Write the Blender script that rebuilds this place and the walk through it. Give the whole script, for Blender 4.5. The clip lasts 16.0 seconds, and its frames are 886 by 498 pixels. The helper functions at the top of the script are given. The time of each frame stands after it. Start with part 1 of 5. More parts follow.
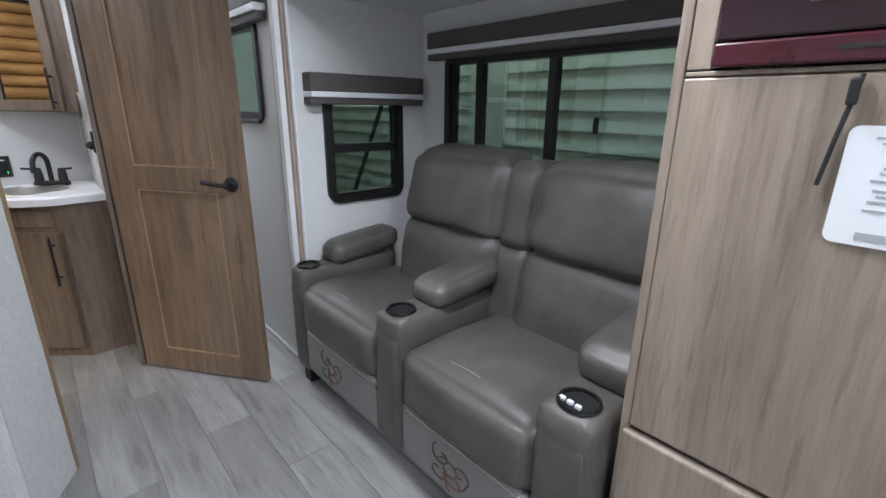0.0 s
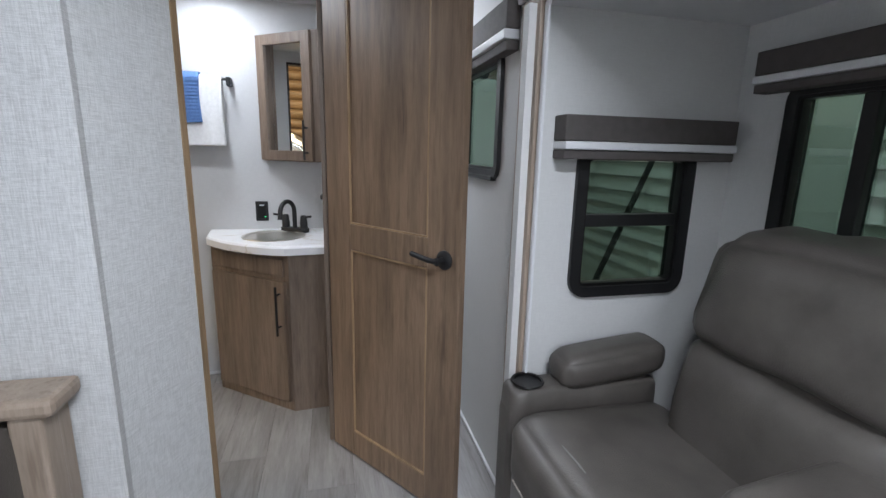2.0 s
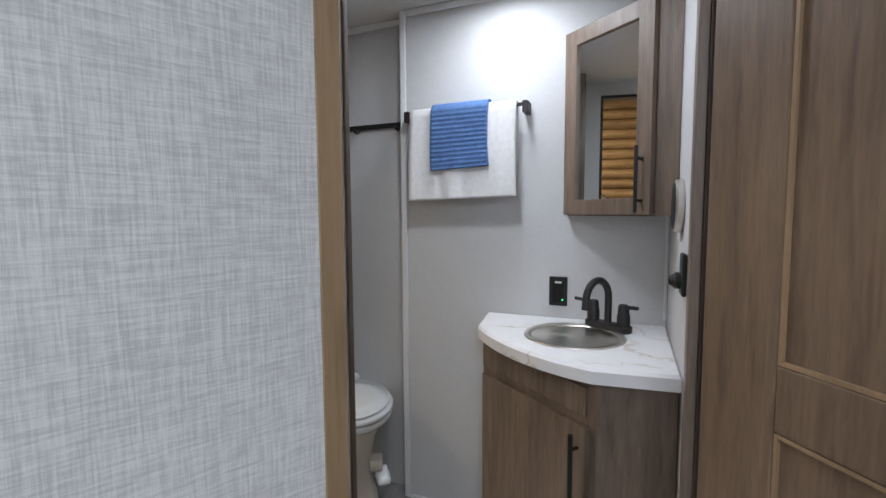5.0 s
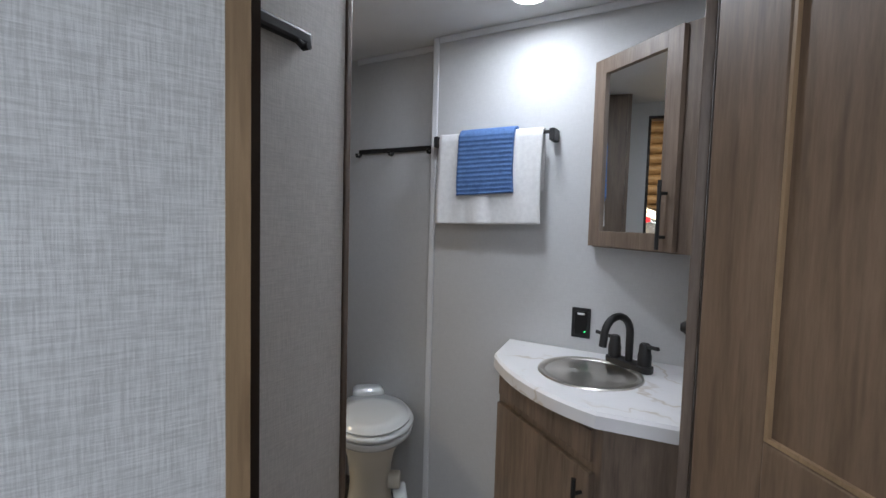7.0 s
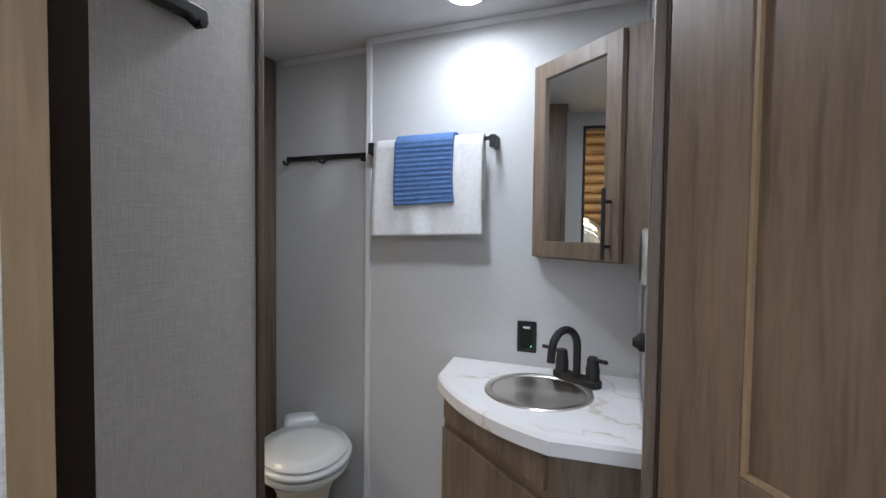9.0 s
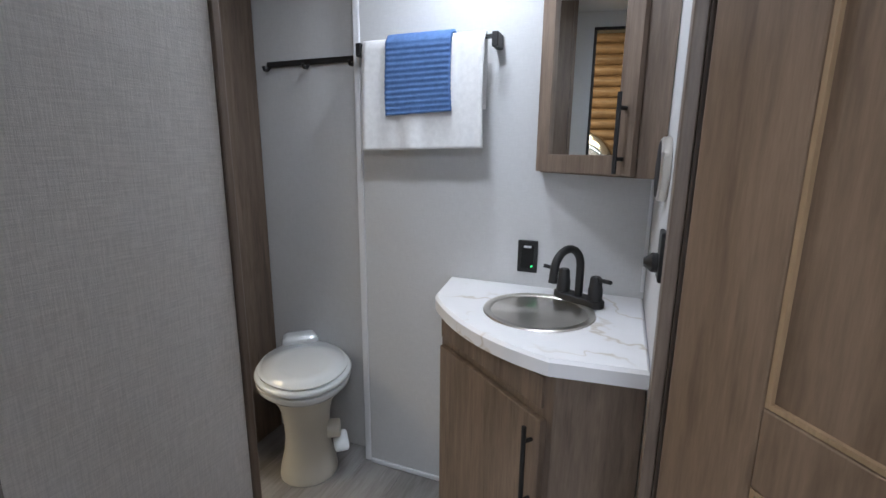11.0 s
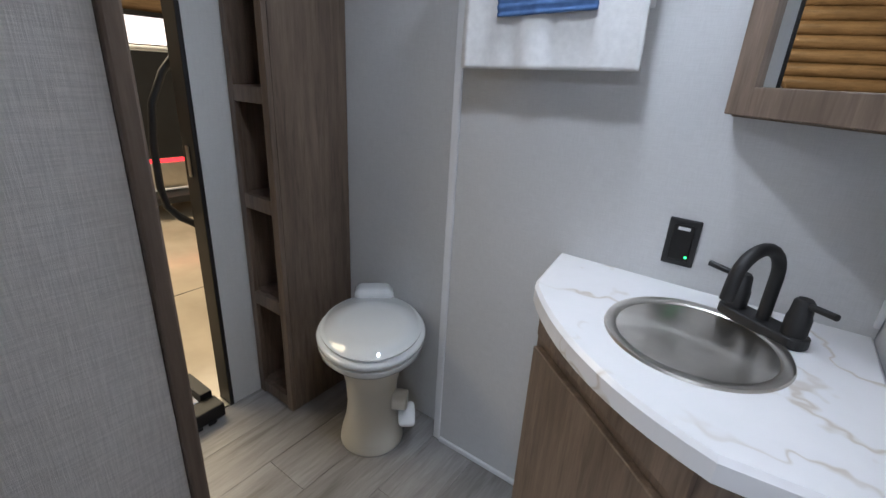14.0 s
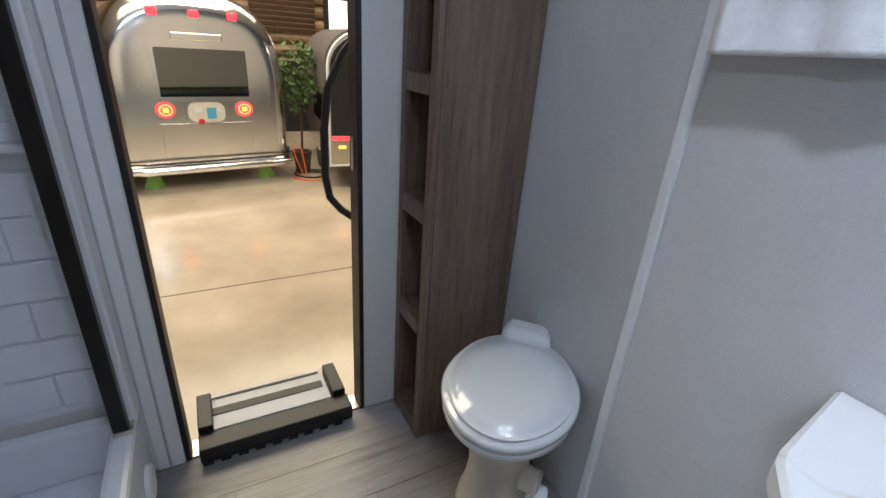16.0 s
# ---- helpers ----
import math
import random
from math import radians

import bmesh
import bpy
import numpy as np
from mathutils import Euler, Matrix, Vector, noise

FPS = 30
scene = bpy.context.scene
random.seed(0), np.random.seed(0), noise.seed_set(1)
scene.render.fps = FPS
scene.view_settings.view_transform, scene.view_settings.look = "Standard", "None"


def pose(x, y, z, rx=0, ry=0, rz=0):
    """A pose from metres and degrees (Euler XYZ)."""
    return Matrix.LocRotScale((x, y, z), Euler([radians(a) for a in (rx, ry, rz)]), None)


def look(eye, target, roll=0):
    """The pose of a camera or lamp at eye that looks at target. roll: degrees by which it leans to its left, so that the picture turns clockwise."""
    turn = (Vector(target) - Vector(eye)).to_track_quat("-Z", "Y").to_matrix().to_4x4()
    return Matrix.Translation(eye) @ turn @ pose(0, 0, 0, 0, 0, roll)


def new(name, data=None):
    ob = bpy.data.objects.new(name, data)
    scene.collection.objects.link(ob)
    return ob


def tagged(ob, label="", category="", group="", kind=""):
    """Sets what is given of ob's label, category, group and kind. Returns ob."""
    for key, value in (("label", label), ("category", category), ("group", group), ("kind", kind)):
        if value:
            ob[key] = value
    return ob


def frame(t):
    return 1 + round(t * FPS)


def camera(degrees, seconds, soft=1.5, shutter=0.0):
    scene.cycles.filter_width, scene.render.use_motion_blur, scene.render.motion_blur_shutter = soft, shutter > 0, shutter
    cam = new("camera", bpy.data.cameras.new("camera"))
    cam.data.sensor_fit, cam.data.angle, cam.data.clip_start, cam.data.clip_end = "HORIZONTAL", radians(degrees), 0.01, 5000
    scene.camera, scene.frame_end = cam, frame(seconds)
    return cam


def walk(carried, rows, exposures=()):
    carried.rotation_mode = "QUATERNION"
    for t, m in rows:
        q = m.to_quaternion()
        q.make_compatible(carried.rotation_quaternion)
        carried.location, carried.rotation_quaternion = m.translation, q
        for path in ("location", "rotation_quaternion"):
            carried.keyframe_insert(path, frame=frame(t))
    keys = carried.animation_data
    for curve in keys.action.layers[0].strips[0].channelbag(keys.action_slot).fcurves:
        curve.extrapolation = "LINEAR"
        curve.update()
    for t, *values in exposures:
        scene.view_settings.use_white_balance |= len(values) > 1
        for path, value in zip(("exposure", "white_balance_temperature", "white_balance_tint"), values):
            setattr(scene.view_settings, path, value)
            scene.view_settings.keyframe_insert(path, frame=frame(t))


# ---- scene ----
cam = camera(88.6, 16.0)
PATH = [
    (0, (0.092, 0.858, 1.254), (1.368, 2.279, 0.659), 0.7),
    (0.5, (0.125, 1.004, 1.262), (1.245, 2.527, 0.713), 1.0),
    (1, (0.192, 1.151, 1.26), (1.113, 2.862, 0.787), 1.0),
    (1.5, (0.279, 1.312, 1.27), (0.966, 3.141, 0.843), 1.3),
    (2, (0.345, 1.475, 1.272), (0.813, 3.370, 0.858), 1.3),
    (2.5, (0.382, 1.643, 1.262), (0.609, 3.593, 0.884), 1.1),
    (3, (0.345, 1.849, 1.263), (0.361, 3.819, 0.915), 0.5),
    (3.5, (0.323, 2.045, 1.235), (0.085, 4.007, 0.93), 0.3),
    (4, (0.289, 2.247, 1.227), (-0.196, 4.17, 0.968), 0.3),
    (4.5, (0.2, 2.407, 1.218), (-0.44, 4.292, 1.026), -0.2),
    (7, (0.318, 2.481, 1.283), (-0.659, 4.222, 1.161), 1.6),
    (7.5, (0.345, 2.525, 1.297), (-0.56, 4.305, 1.194), 1.2),
    (8, (0.331, 2.55, 1.297), (-0.513, 4.362, 1.238), 1.0),
    (10.5, (0.216, 2.638, 1.273), (-0.428, 4.500, 1.018), 0.1),
    (11, (0.245, 2.664, 1.272), (-0.472, 4.483, 0.85), 0.5),
    (11.5, (0.244, 2.691, 1.262), (-0.512, 4.458, 0.711), 0.9),
    (12, (0.267, 2.727, 1.25), (-0.566, 4.435, 0.625), 1.1),
    (12.5, (0.276, 2.771, 1.248), (-0.619, 4.426, 0.571), 1.2),
    (13, (0.25, 2.835, 1.247), (-0.671, 4.458, 0.528), 1.5),
    (13.5, (0.187, 2.929, 1.253), (-0.793, 4.513, 0.524), 2.4),
    (14, (0.088, 3.029, 1.259), (-0.982, 4.556, 0.536), 3.3),
    (14.5, (0.028, 3.097, 1.269), (-1.149, 4.53, 0.52), 4.8),
    (15, (0.008, 3.160, 1.262), (-1.337, 4.446, 0.482), 5.4),
    (15.5, (-0.061, 3.251, 1.259), (-1.535, 4.325, 0.439), 4.8),
    (16, (-0.114, 3.334, 1.258), (-1.708, 4.225, 0.442), 4.1),
]
EXPOSURES = [(0, 0.32, 6350, 10), (2.0, 0.22, 6400, 10), (3.5, -0.02, 6450, 10), (4.5, 0.05, 6450, 10), (7.0, -0.2, 6350, 10), (8.0, -0.12, 6400, 10), (10.5, 0.08, 6250, 10), (12.5, 0.15, 6150, 10), (14.0, 0.05, 6050, 10), (15.0, 0.05, 5950, 10), (16.0, 0.1, 5700, 10)]
walk(cam, [(t, look(a, b, r)) for t, a, b, r in PATH], EXPOSURES)

# ---- world and lights ----
world = bpy.data.worlds.new("world")
scene.world = world
world.use_nodes = True
world.node_tree.nodes["Background"].inputs[0].default_value = (0.75, 0.82, 0.95, 1)
world.node_tree.nodes["Background"].inputs[1].default_value = 0.05


def area_lamp(name, m, sx, sy, watts, colour, spread=180):
    d = bpy.data.lights.new(name, "AREA")
    d.shape, d.size, d.size_y, d.energy, d.color, d.spread = "RECTANGLE", sx, sy, watts, colour, radians(spread)
    o = new(name, d)
    o.matrix_world = m
    return o


COOL = (0.86, 0.91, 1.0)
WARM = (1.0, 0.80, 0.52)
CEIL = 2.03
# first two strips are added fill, out of view; hall and bedroom follow
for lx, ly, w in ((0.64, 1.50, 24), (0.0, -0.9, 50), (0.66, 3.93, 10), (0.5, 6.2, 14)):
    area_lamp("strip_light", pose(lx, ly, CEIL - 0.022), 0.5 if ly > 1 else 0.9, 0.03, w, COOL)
# second puck is an added lamp, out of view, to reach end wall and niche
for px, py, w in ((-0.2, 3.88, 3.5), (-0.22, 3.48, 4.5)):
    area_lamp("puck_light", pose(px, py, 1.99), 0.1, 0.1, w, COOL)
# added fill lamps, unseen, to brighten the showroom and the siding
area_lamp("showroom_fill", pose(-5.2, 3.0, 4.3), 3.0, 5.0, 350, WARM)
area_lamp("showroom_fill", pose(-8.5, 4.5, 4.3), 2.0, 6.0, 260, WARM)
area_lamp("showroom_fill", pose(2.15, 2.2, 4.3), 0.7, 4.0, 190, (0.92, 1.0, 0.97))


# ---- materials ----
def material(name):
    m = bpy.data.materials.new(name)
    m.use_nodes = True
    nt = m.node_tree
    return m, nt, nt.nodes["Principled BSDF"]


def link(nt, a, b):
    nt.links.new(a, b)


def noise_node(nt, scale, stretch=(1, 1, 1), detail=3, rough=0.55, rnd=False):
    tc = nt.nodes.new("ShaderNodeTexCoord")
    mp = nt.nodes.new("ShaderNodeMapping")
    mp.inputs["Scale"].default_value = stretch
    n = nt.nodes.new("ShaderNodeTexNoise")
    n.inputs["Scale"].default_value, n.inputs["Detail"].default_value, n.inputs["Roughness"].default_value = scale, detail, rough
    if rnd:
        info = nt.nodes.new("ShaderNodeObjectInfo")
        mul = nt.nodes.new("ShaderNodeMath")
        mul.operation = "MULTIPLY"
        mul.inputs[1].default_value = 37.0
        comb = nt.nodes.new("ShaderNodeCombineXYZ")
        link(nt, info.outputs["Random"], mul.inputs[0])
        link(nt, mul.outputs[0], comb.inputs[0]); link(nt, mul.outputs[0], comb.inputs[2])
        link(nt, comb.outputs[0], mp.inputs["Location"])
    link(nt, tc.outputs["Object"], mp.inputs["Vector"])
    link(nt, mp.outputs[0], n.inputs["Vector"])
    return n.outputs["Fac"]


def ramp(nt, fac, stops):
    r = nt.nodes.new("ShaderNodeValToRGB")
    while len(r.color_ramp.elements) < len(stops):
        r.color_ramp.elements.new(0.5)
    for e, (p, c) in zip(r.color_ramp.elements, stops):
        e.position, e.color = p, (*c, 1)
    link(nt, fac, r.inputs[0])
    return r.outputs[0]


def blend(nt, a, b, fac, mode="MIX"):
    x = nt.nodes.new("ShaderNodeMix")
    x.data_type, x.blend_type = "RGBA", mode
    if isinstance(fac, float):
        x.inputs[0].default_value = fac
    else:
        link(nt, fac, x.inputs[0])
    link(nt, a, x.inputs[6]); link(nt, b, x.inputs[7])
    return x.outputs[2]


def bump(nt, p, h, strength, dist):
    b = nt.nodes.new("ShaderNodeBump")
    b.inputs["Strength"].default_value, b.inputs["Distance"].default_value = strength, dist
    link(nt, h, b.inputs["Height"]); link(nt, b.outputs[0], p.inputs["Normal"])


def plain(name, c, rough=0.5, metal=0.0, var=0.1, scale=6.0, bmp=0.0, bscale=200.0, coat=0.0):
    m, nt, p = material(name)
    n = noise_node(nt, scale, detail=5)
    lo, hi = tuple(max(0, v * (1 - var)) for v in c), tuple(min(1, v * (1 + var)) for v in c)
    link(nt, ramp(nt, n, [(0.3, lo), (0.7, hi)]), p.inputs["Base Color"])
    p.inputs["Roughness"].default_value, p.inputs["Metallic"].default_value = rough, metal
    p.inputs["Coat Weight"].default_value = coat
    if bmp:
        bump(nt, p, noise_node(nt, bscale, detail=2), bmp, 0.002)
    return m


def wood(name, light, dark, stretch=(14, 14, 1.1), rough=0.45, rnd=False, knots=True):
    m, nt, p = material(name)
    grain = noise_node(nt, 3.2, stretch, 6, 0.62, rnd)
    fine = noise_node(nt, 18, stretch, 4, 0.7, rnd)
    broad = noise_node(nt, 1.6, tuple(s * 0.22 + 0.3 for s in stretch), 2, 0.5, rnd)
    mid = tuple((a + b) / 2 for a, b in zip(light, dark))
    c = ramp(nt, grain, [(0.32, dark), (0.47, mid), (0.62, light)])
    c2 = ramp(nt, fine, [(0.35, tuple(v * 0.86 for v in mid)), (0.65, light)])
    c = blend(nt, c, c2, 0.42)
    c3 = ramp(nt, broad, [(0.35, (0.66, 0.65, 0.64)), (0.62, (1, 1, 1))])
    c = blend(nt, c, c3, 1.0, "MULTIPLY")
    # short dark pores along the grain, and a few soft knots
    pores = noise_node(nt, 60, tuple(max(0.05, v * 0.075) for v in stretch), 2, 0.5, rnd)
    c = blend(nt, c, ramp(nt, pores, [(0.33, (0.62, 0.60, 0.58)), (0.44, (1, 1, 1))]), 0.5, "MULTIPLY")
    if knots:
        kn = noise_node(nt, 1.0, tuple(v * 0.28 + 1.6 for v in stretch), 4, 0.6, rnd)
        c = blend(nt, c, ramp(nt, kn, [(0.24, (0.52, 0.50, 0.48)), (0.36, (1, 1, 1))]), 1.0, "MULTIPLY")
    if rnd:
        info = nt.nodes.new("ShaderNodeObjectInfo")
        c = blend(nt, c, ramp(nt, info.outputs["Random"], [(0.0, (0.84, 0.83, 0.82)), (1.0, (1.0, 1.0, 1.0))]), 1.0, "MULTIPLY")
    link(nt, c, p.inputs["Base Color"])
    p.inputs["Roughness"].default_value = rough
    bump(nt, p, fine, 0.2, 0.001)
    return m


def linen(name, c, weave=1.0, rough=0.7):
    m, nt, p = material(name)
    a = noise_node(nt, 36, (1, 1, 16), 3, 0.7)
    b = noise_node(nt, 36, (14, 14, 0.8), 3, 0.7)
    big = noise_node(nt, 1.3, detail=3)
    mx = nt.nodes.new("ShaderNodeMath")
    mx.operation = "ADD"
    link(nt, a, mx.inputs[0]); link(nt, b, mx.inputs[1])
    half = nt.nodes.new("ShaderNodeMath")
    half.operation = "MULTIPLY"
    half.inputs[1].default_value = 0.5
    link(nt, mx.outputs[0], half.inputs[0])
    k = 0.21 * weave
    col = ramp(nt, half.outputs[0], [(0.40, tuple(v * (1 - k) for v in c)), (0.60, tuple(min(1, v * (1 + k * 0.6)) for v in c))])
    col = blend(nt, col, ramp(nt, big, [(0.3, (0.95, 0.95, 0.95)), (0.7, (1, 1, 1))]), 1.0, "MULTIPLY")
    link(nt, col, p.inputs["Base Color"])
    p.inputs["Roughness"].default_value = rough
    bump(nt, p, half.outputs[0], 0.55 * weave, 0.0015)
    return m


def glow(name, c, strength):
    m, nt, p = material(name)
    p.inputs["Base Color"].default_value = (*c, 1)
    p.inputs["Emission Color"].default_value = (*c, 1)
    p.inputs["Emission Strength"].default_value = strength
    return m


def pane_glass(name, tint, gloss=0.10):
    m = bpy.data.materials.new(name)
    m.use_nodes = True
    nt = m.node_tree
    nt.nodes.clear()
    out = nt.nodes.new("ShaderNodeOutputMaterial")
    t, g, x = nt.nodes.new("ShaderNodeBsdfTransparent"), nt.nodes.new("ShaderNodeBsdfGlossy"), nt.nodes.new("ShaderNodeMixShader")
    t.inputs[0].default_value = (*tint, 1)
    g.inputs["Roughness"].default_value = 0.02
    x.inputs[0].default_value = gloss
    link(nt, t.outputs[0], x.inputs[1]); link(nt, g.outputs[0], x.inputs[2]); link(nt, x.outputs[0], out.inputs[0])
    return m


def marble(name):
    m, nt, p = material(name)
    warp = noise_node(nt, 3.0, detail=4)
    tc = nt.nodes.new("ShaderNodeTexCoord")
    add = nt.nodes.new("ShaderNodeMixRGB")
    add.blend_type = "ADD"
    add.inputs[0].default_value = 0.55
    link(nt, tc.outputs["Object"], add.inputs[1]); link(nt, warp, add.inputs[2])
    w = nt.nodes.new("ShaderNodeTexWave")
    w.bands_direction = "DIAGONAL"
    w.inputs["Scale"].default_value, w.inputs["Distortion"].default_value, w.inputs["Detail"].default_value = 2.2, 5.0, 5.0
    w.inputs["Detail Scale"].default_value = 1.3
    link(nt, add.outputs[0], w.inputs["Vector"])
    patch = noise_node(nt, 5.0, detail=3)
    vein = ramp(nt, w.outputs["Fac"], [(0.0, (0.62, 0.57, 0.52)), (0.012, (0.74, 0.72, 0.70)), (0.05, (0.82, 0.82, 0.84)), (1.0, (0.84, 0.84, 0.86))])
    white = ramp(nt, patch, [(0.3, (0.80, 0.81, 0.83)), (0.7, (0.86, 0.86, 0.88))])
    link(nt, blend(nt, white, vein, ramp(nt, patch, [(0.42, (0, 0, 0)), (0.55, (1, 1, 1))])), p.inputs["Base Color"])
    p.inputs["Roughness"].default_value = 0.28
    return m


WOOD = wood("washed_oak", (0.40, 0.32, 0.255), (0.26, 0.20, 0.152))
WOOD_BATH = wood("grey_oak", (0.26, 0.195, 0.148), (0.115, 0.082, 0.06))
# door leaf's oak: dim, warm light put into a darker copy of WOOD
SHADED_OAK = wood("shaded_oak", (0.29, 0.20, 0.135), (0.13, 0.085, 0.053), (10, 10, 0.9))
WOOD_EDGE = wood("oak_edge", (0.45, 0.31, 0.18), (0.30, 0.20, 0.115))
PLANK = wood("vinyl_plank", (0.42, 0.412, 0.41), (0.25, 0.242, 0.238), (9, 0.9, 9), 0.42, True, False)
LINEN = linen("linen_wallpaper", (0.62, 0.63, 0.63))
# shower end wall's linen, colour lightened to stand in for light falling on it
LITPART = linen("lit_linen_board", (0.78, 0.76, 0.74), 0.6)
WALLW = linen("smooth_wallpaper", (0.66, 0.665, 0.66), 0.25)
BATHW = linen("bath_wallboard", (0.60, 0.605, 0.61), 0.3)
WHITE = plain("white_trim", (0.72, 0.73, 0.75), 0.4, var=0.03)
CEILM = plain("ceiling_white", (0.70, 0.71, 0.72), 0.55, var=0.03, bmp=0.1)
JOINT = plain("joint_dark", (0.10, 0.09, 0.08), 0.8)
LEATHER = plain("grey_leatherette", (0.086, 0.077, 0.069), 0.43, var=0.22, scale=9, bmp=0.5, bscale=260)
LEATHER2 = plain("grey_leatherette_foot", (0.20, 0.195, 0.19), 0.45, var=0.08, scale=4, bmp=0.2, bscale=420)
BROWN = plain("taupe_fabric", (0.085, 0.075, 0.072), 0.75, var=0.12, scale=30, bmp=0.3, bscale=500)
BLACK = plain("matte_black", (0.010, 0.010, 0.011), 0.5, var=0.2)
BLACKM = plain("black_metal", (0.02, 0.019, 0.019), 0.35, 0.6, var=0.2)
DARKBR = plain("dark_frame", (0.072, 0.055, 0.045), 0.45, var=0.15)
PORC = plain("porcelain", (0.76, 0.79, 0.80), 0.08, var=0.02, coat=1.0)
CREAM = plain("cream_plastic", (0.66, 0.63, 0.55), 0.28, var=0.03)
STEEL = plain("brushed_steel", (0.66, 0.63, 0.58), 0.28, 1.0, var=0.05, scale=20)
ALU = plain("polished_aluminium", (0.86, 0.86, 0.87), 0.17, 1.0, var=0.08, scale=2.5, bmp=0.05, bscale=3)
st_nt = STEEL.node_tree
st_tan = st_nt.nodes.new("ShaderNodeTangent")
st_tan.direction_type, st_tan.axis = "RADIAL", "Z"
st_bsdf = st_nt.nodes["Principled BSDF"]
st_bsdf.inputs["Anisotropic"].default_value = 0.8
link(st_nt, st_tan.outputs[0], st_bsdf.inputs["Tangent"])
MIRROR = plain("mirror_silver", (0.86, 0.88, 0.88), 0.01, 1.0, var=0.0)
MARBLE = marble("marble_laminate")
TOWELW = plain("white_terry", (0.74, 0.74, 0.74), 0.95, var=0.06, scale=60, bmp=0.6, bscale=600)
TOWELB = plain("blue_terry", (0.085, 0.17, 0.37), 0.95, var=0.16, scale=60, bmp=0.6, bscale=600)
SHEET = plain("white_bedding", (0.74, 0.74, 0.74), 0.9, var=0.05, bmp=0.2, bscale=80)
SHOWERW = plain("shower_acrylic", (0.70, 0.73, 0.77), 0.25, var=0.03)
CONC = plain("polished_concrete", (0.46, 0.40, 0.32), 0.15, var=0.20, scale=1.1, bmp=0.03, bscale=8)
LOG = wood("varnished_log", (0.32, 0.21, 0.115), (0.16, 0.10, 0.052), (1.2, 0.8, 9), 0.4)
SIDING = plain("white_siding", (0.74, 0.80, 0.77), 0.35, var=0.05)
LEAF = plain("leaf_green", (0.07, 0.13, 0.03), 0.5, var=0.4, scale=9)
RED = glow("red_lens", (1.0, 0.03, 0.04), 2.2)
AMBER = glow("amber_lens", (1.0, 0.40, 0.05), 2.2)
LED = glow("led_diffuser", (0.92, 0.96, 1.0), 9.0)
PUCK = glow("puck_diffuser", (0.92, 0.96, 1.0), 14.0)
GREENLED = glow("green_led", (0.05, 1.0, 0.25), 4.0)
PALE = glow("bright_window", (1.0, 0.9, 0.86), 1.3)
GLASS = pane_glass("tinted_glass", (0.42, 0.49, 0.465))
DARKGLASS = pane_glass("dark_glass", (0.16, 0.13, 0.12), 0.25)
PAPER = plain("card_paper", (0.80, 0.81, 0.83), 0.35, var=0.02)
GREYINK = plain("grey_ink", (0.42, 0.43, 0.46), 0.6)
REDBLACK = plain("oven_glass", (0.02, 0.006, 0.010), 0.06, var=0.3, coat=1.0)
MAROON = plain("maroon_enamel", (0.055, 0.008, 0.014), 0.2, var=0.2, coat=0.6)
RUST = plain("rust_stitch", (0.13, 0.065, 0.042), 0.6)
DKSTITCH = plain("dark_stitch", (0.05, 0.035, 0.03), 0.6)
LIME = plain("lime_paint", (0.35, 0.65, 0.15), 0.5)
ORANGE = plain("orange_cable", (0.75, 0.16, 0.03), 0.5)
SKYBLUE = plain("sky_blue_paint", (0.10, 0.38, 0.62), 0.4)
BARK = plain("bark", (0.09, 0.05, 0.03), 0.85)
TREADW = plain("tread_white", (0.55, 0.56, 0.6), 0.5)
RED_SOLID = plain("red_paint", (0.6, 0.03, 0.03), 0.4)


# ---- mesh helpers ----
def box(x0, x1, y0, y1, z0, z1, bev=0.0, bm=None, seg=2):
    own = bm is None
    bm = bm or bmesh.new()
    m = Matrix.Translation(((x0 + x1) / 2, (y0 + y1) / 2, (z0 + z1) / 2)) @ Matrix.Diagonal((abs(x1 - x0), abs(y1 - y0), abs(z1 - z0), 1))
    r = bmesh.ops.create_cube(bm, size=1, matrix=m)
    if bev:
        es = list({e for v in r["verts"] for e in v.link_edges})
        bmesh.ops.bevel(bm, geom=es, offset=bev, segments=seg, affect="EDGES", profile=0.5)
    return bm


def prism(poly, z0, z1, bev=0.0):
    bm = bmesh.new()
    vs = [bm.verts.new((x, y, z0)) for x, y in poly]
    f = bm.faces.new(vs)
    r = bmesh.ops.extrude_face_region(bm, geom=[f])
    up = [v for v in r["geom"] if isinstance(v, bmesh.types.BMVert)]
    bmesh.ops.translate(bm, verts=up, vec=(0, 0, z1 - z0))
    bmesh.ops.recalc_face_normals(bm, faces=bm.faces)
    if bev:
        bmesh.ops.bevel(bm, geom=[e for e in bm.edges if abs(e.verts[0].co.z - e.verts[1].co.z) < 1e-6], offset=bev, segments=3, affect="EDGES", profile=0.5)
    return bm


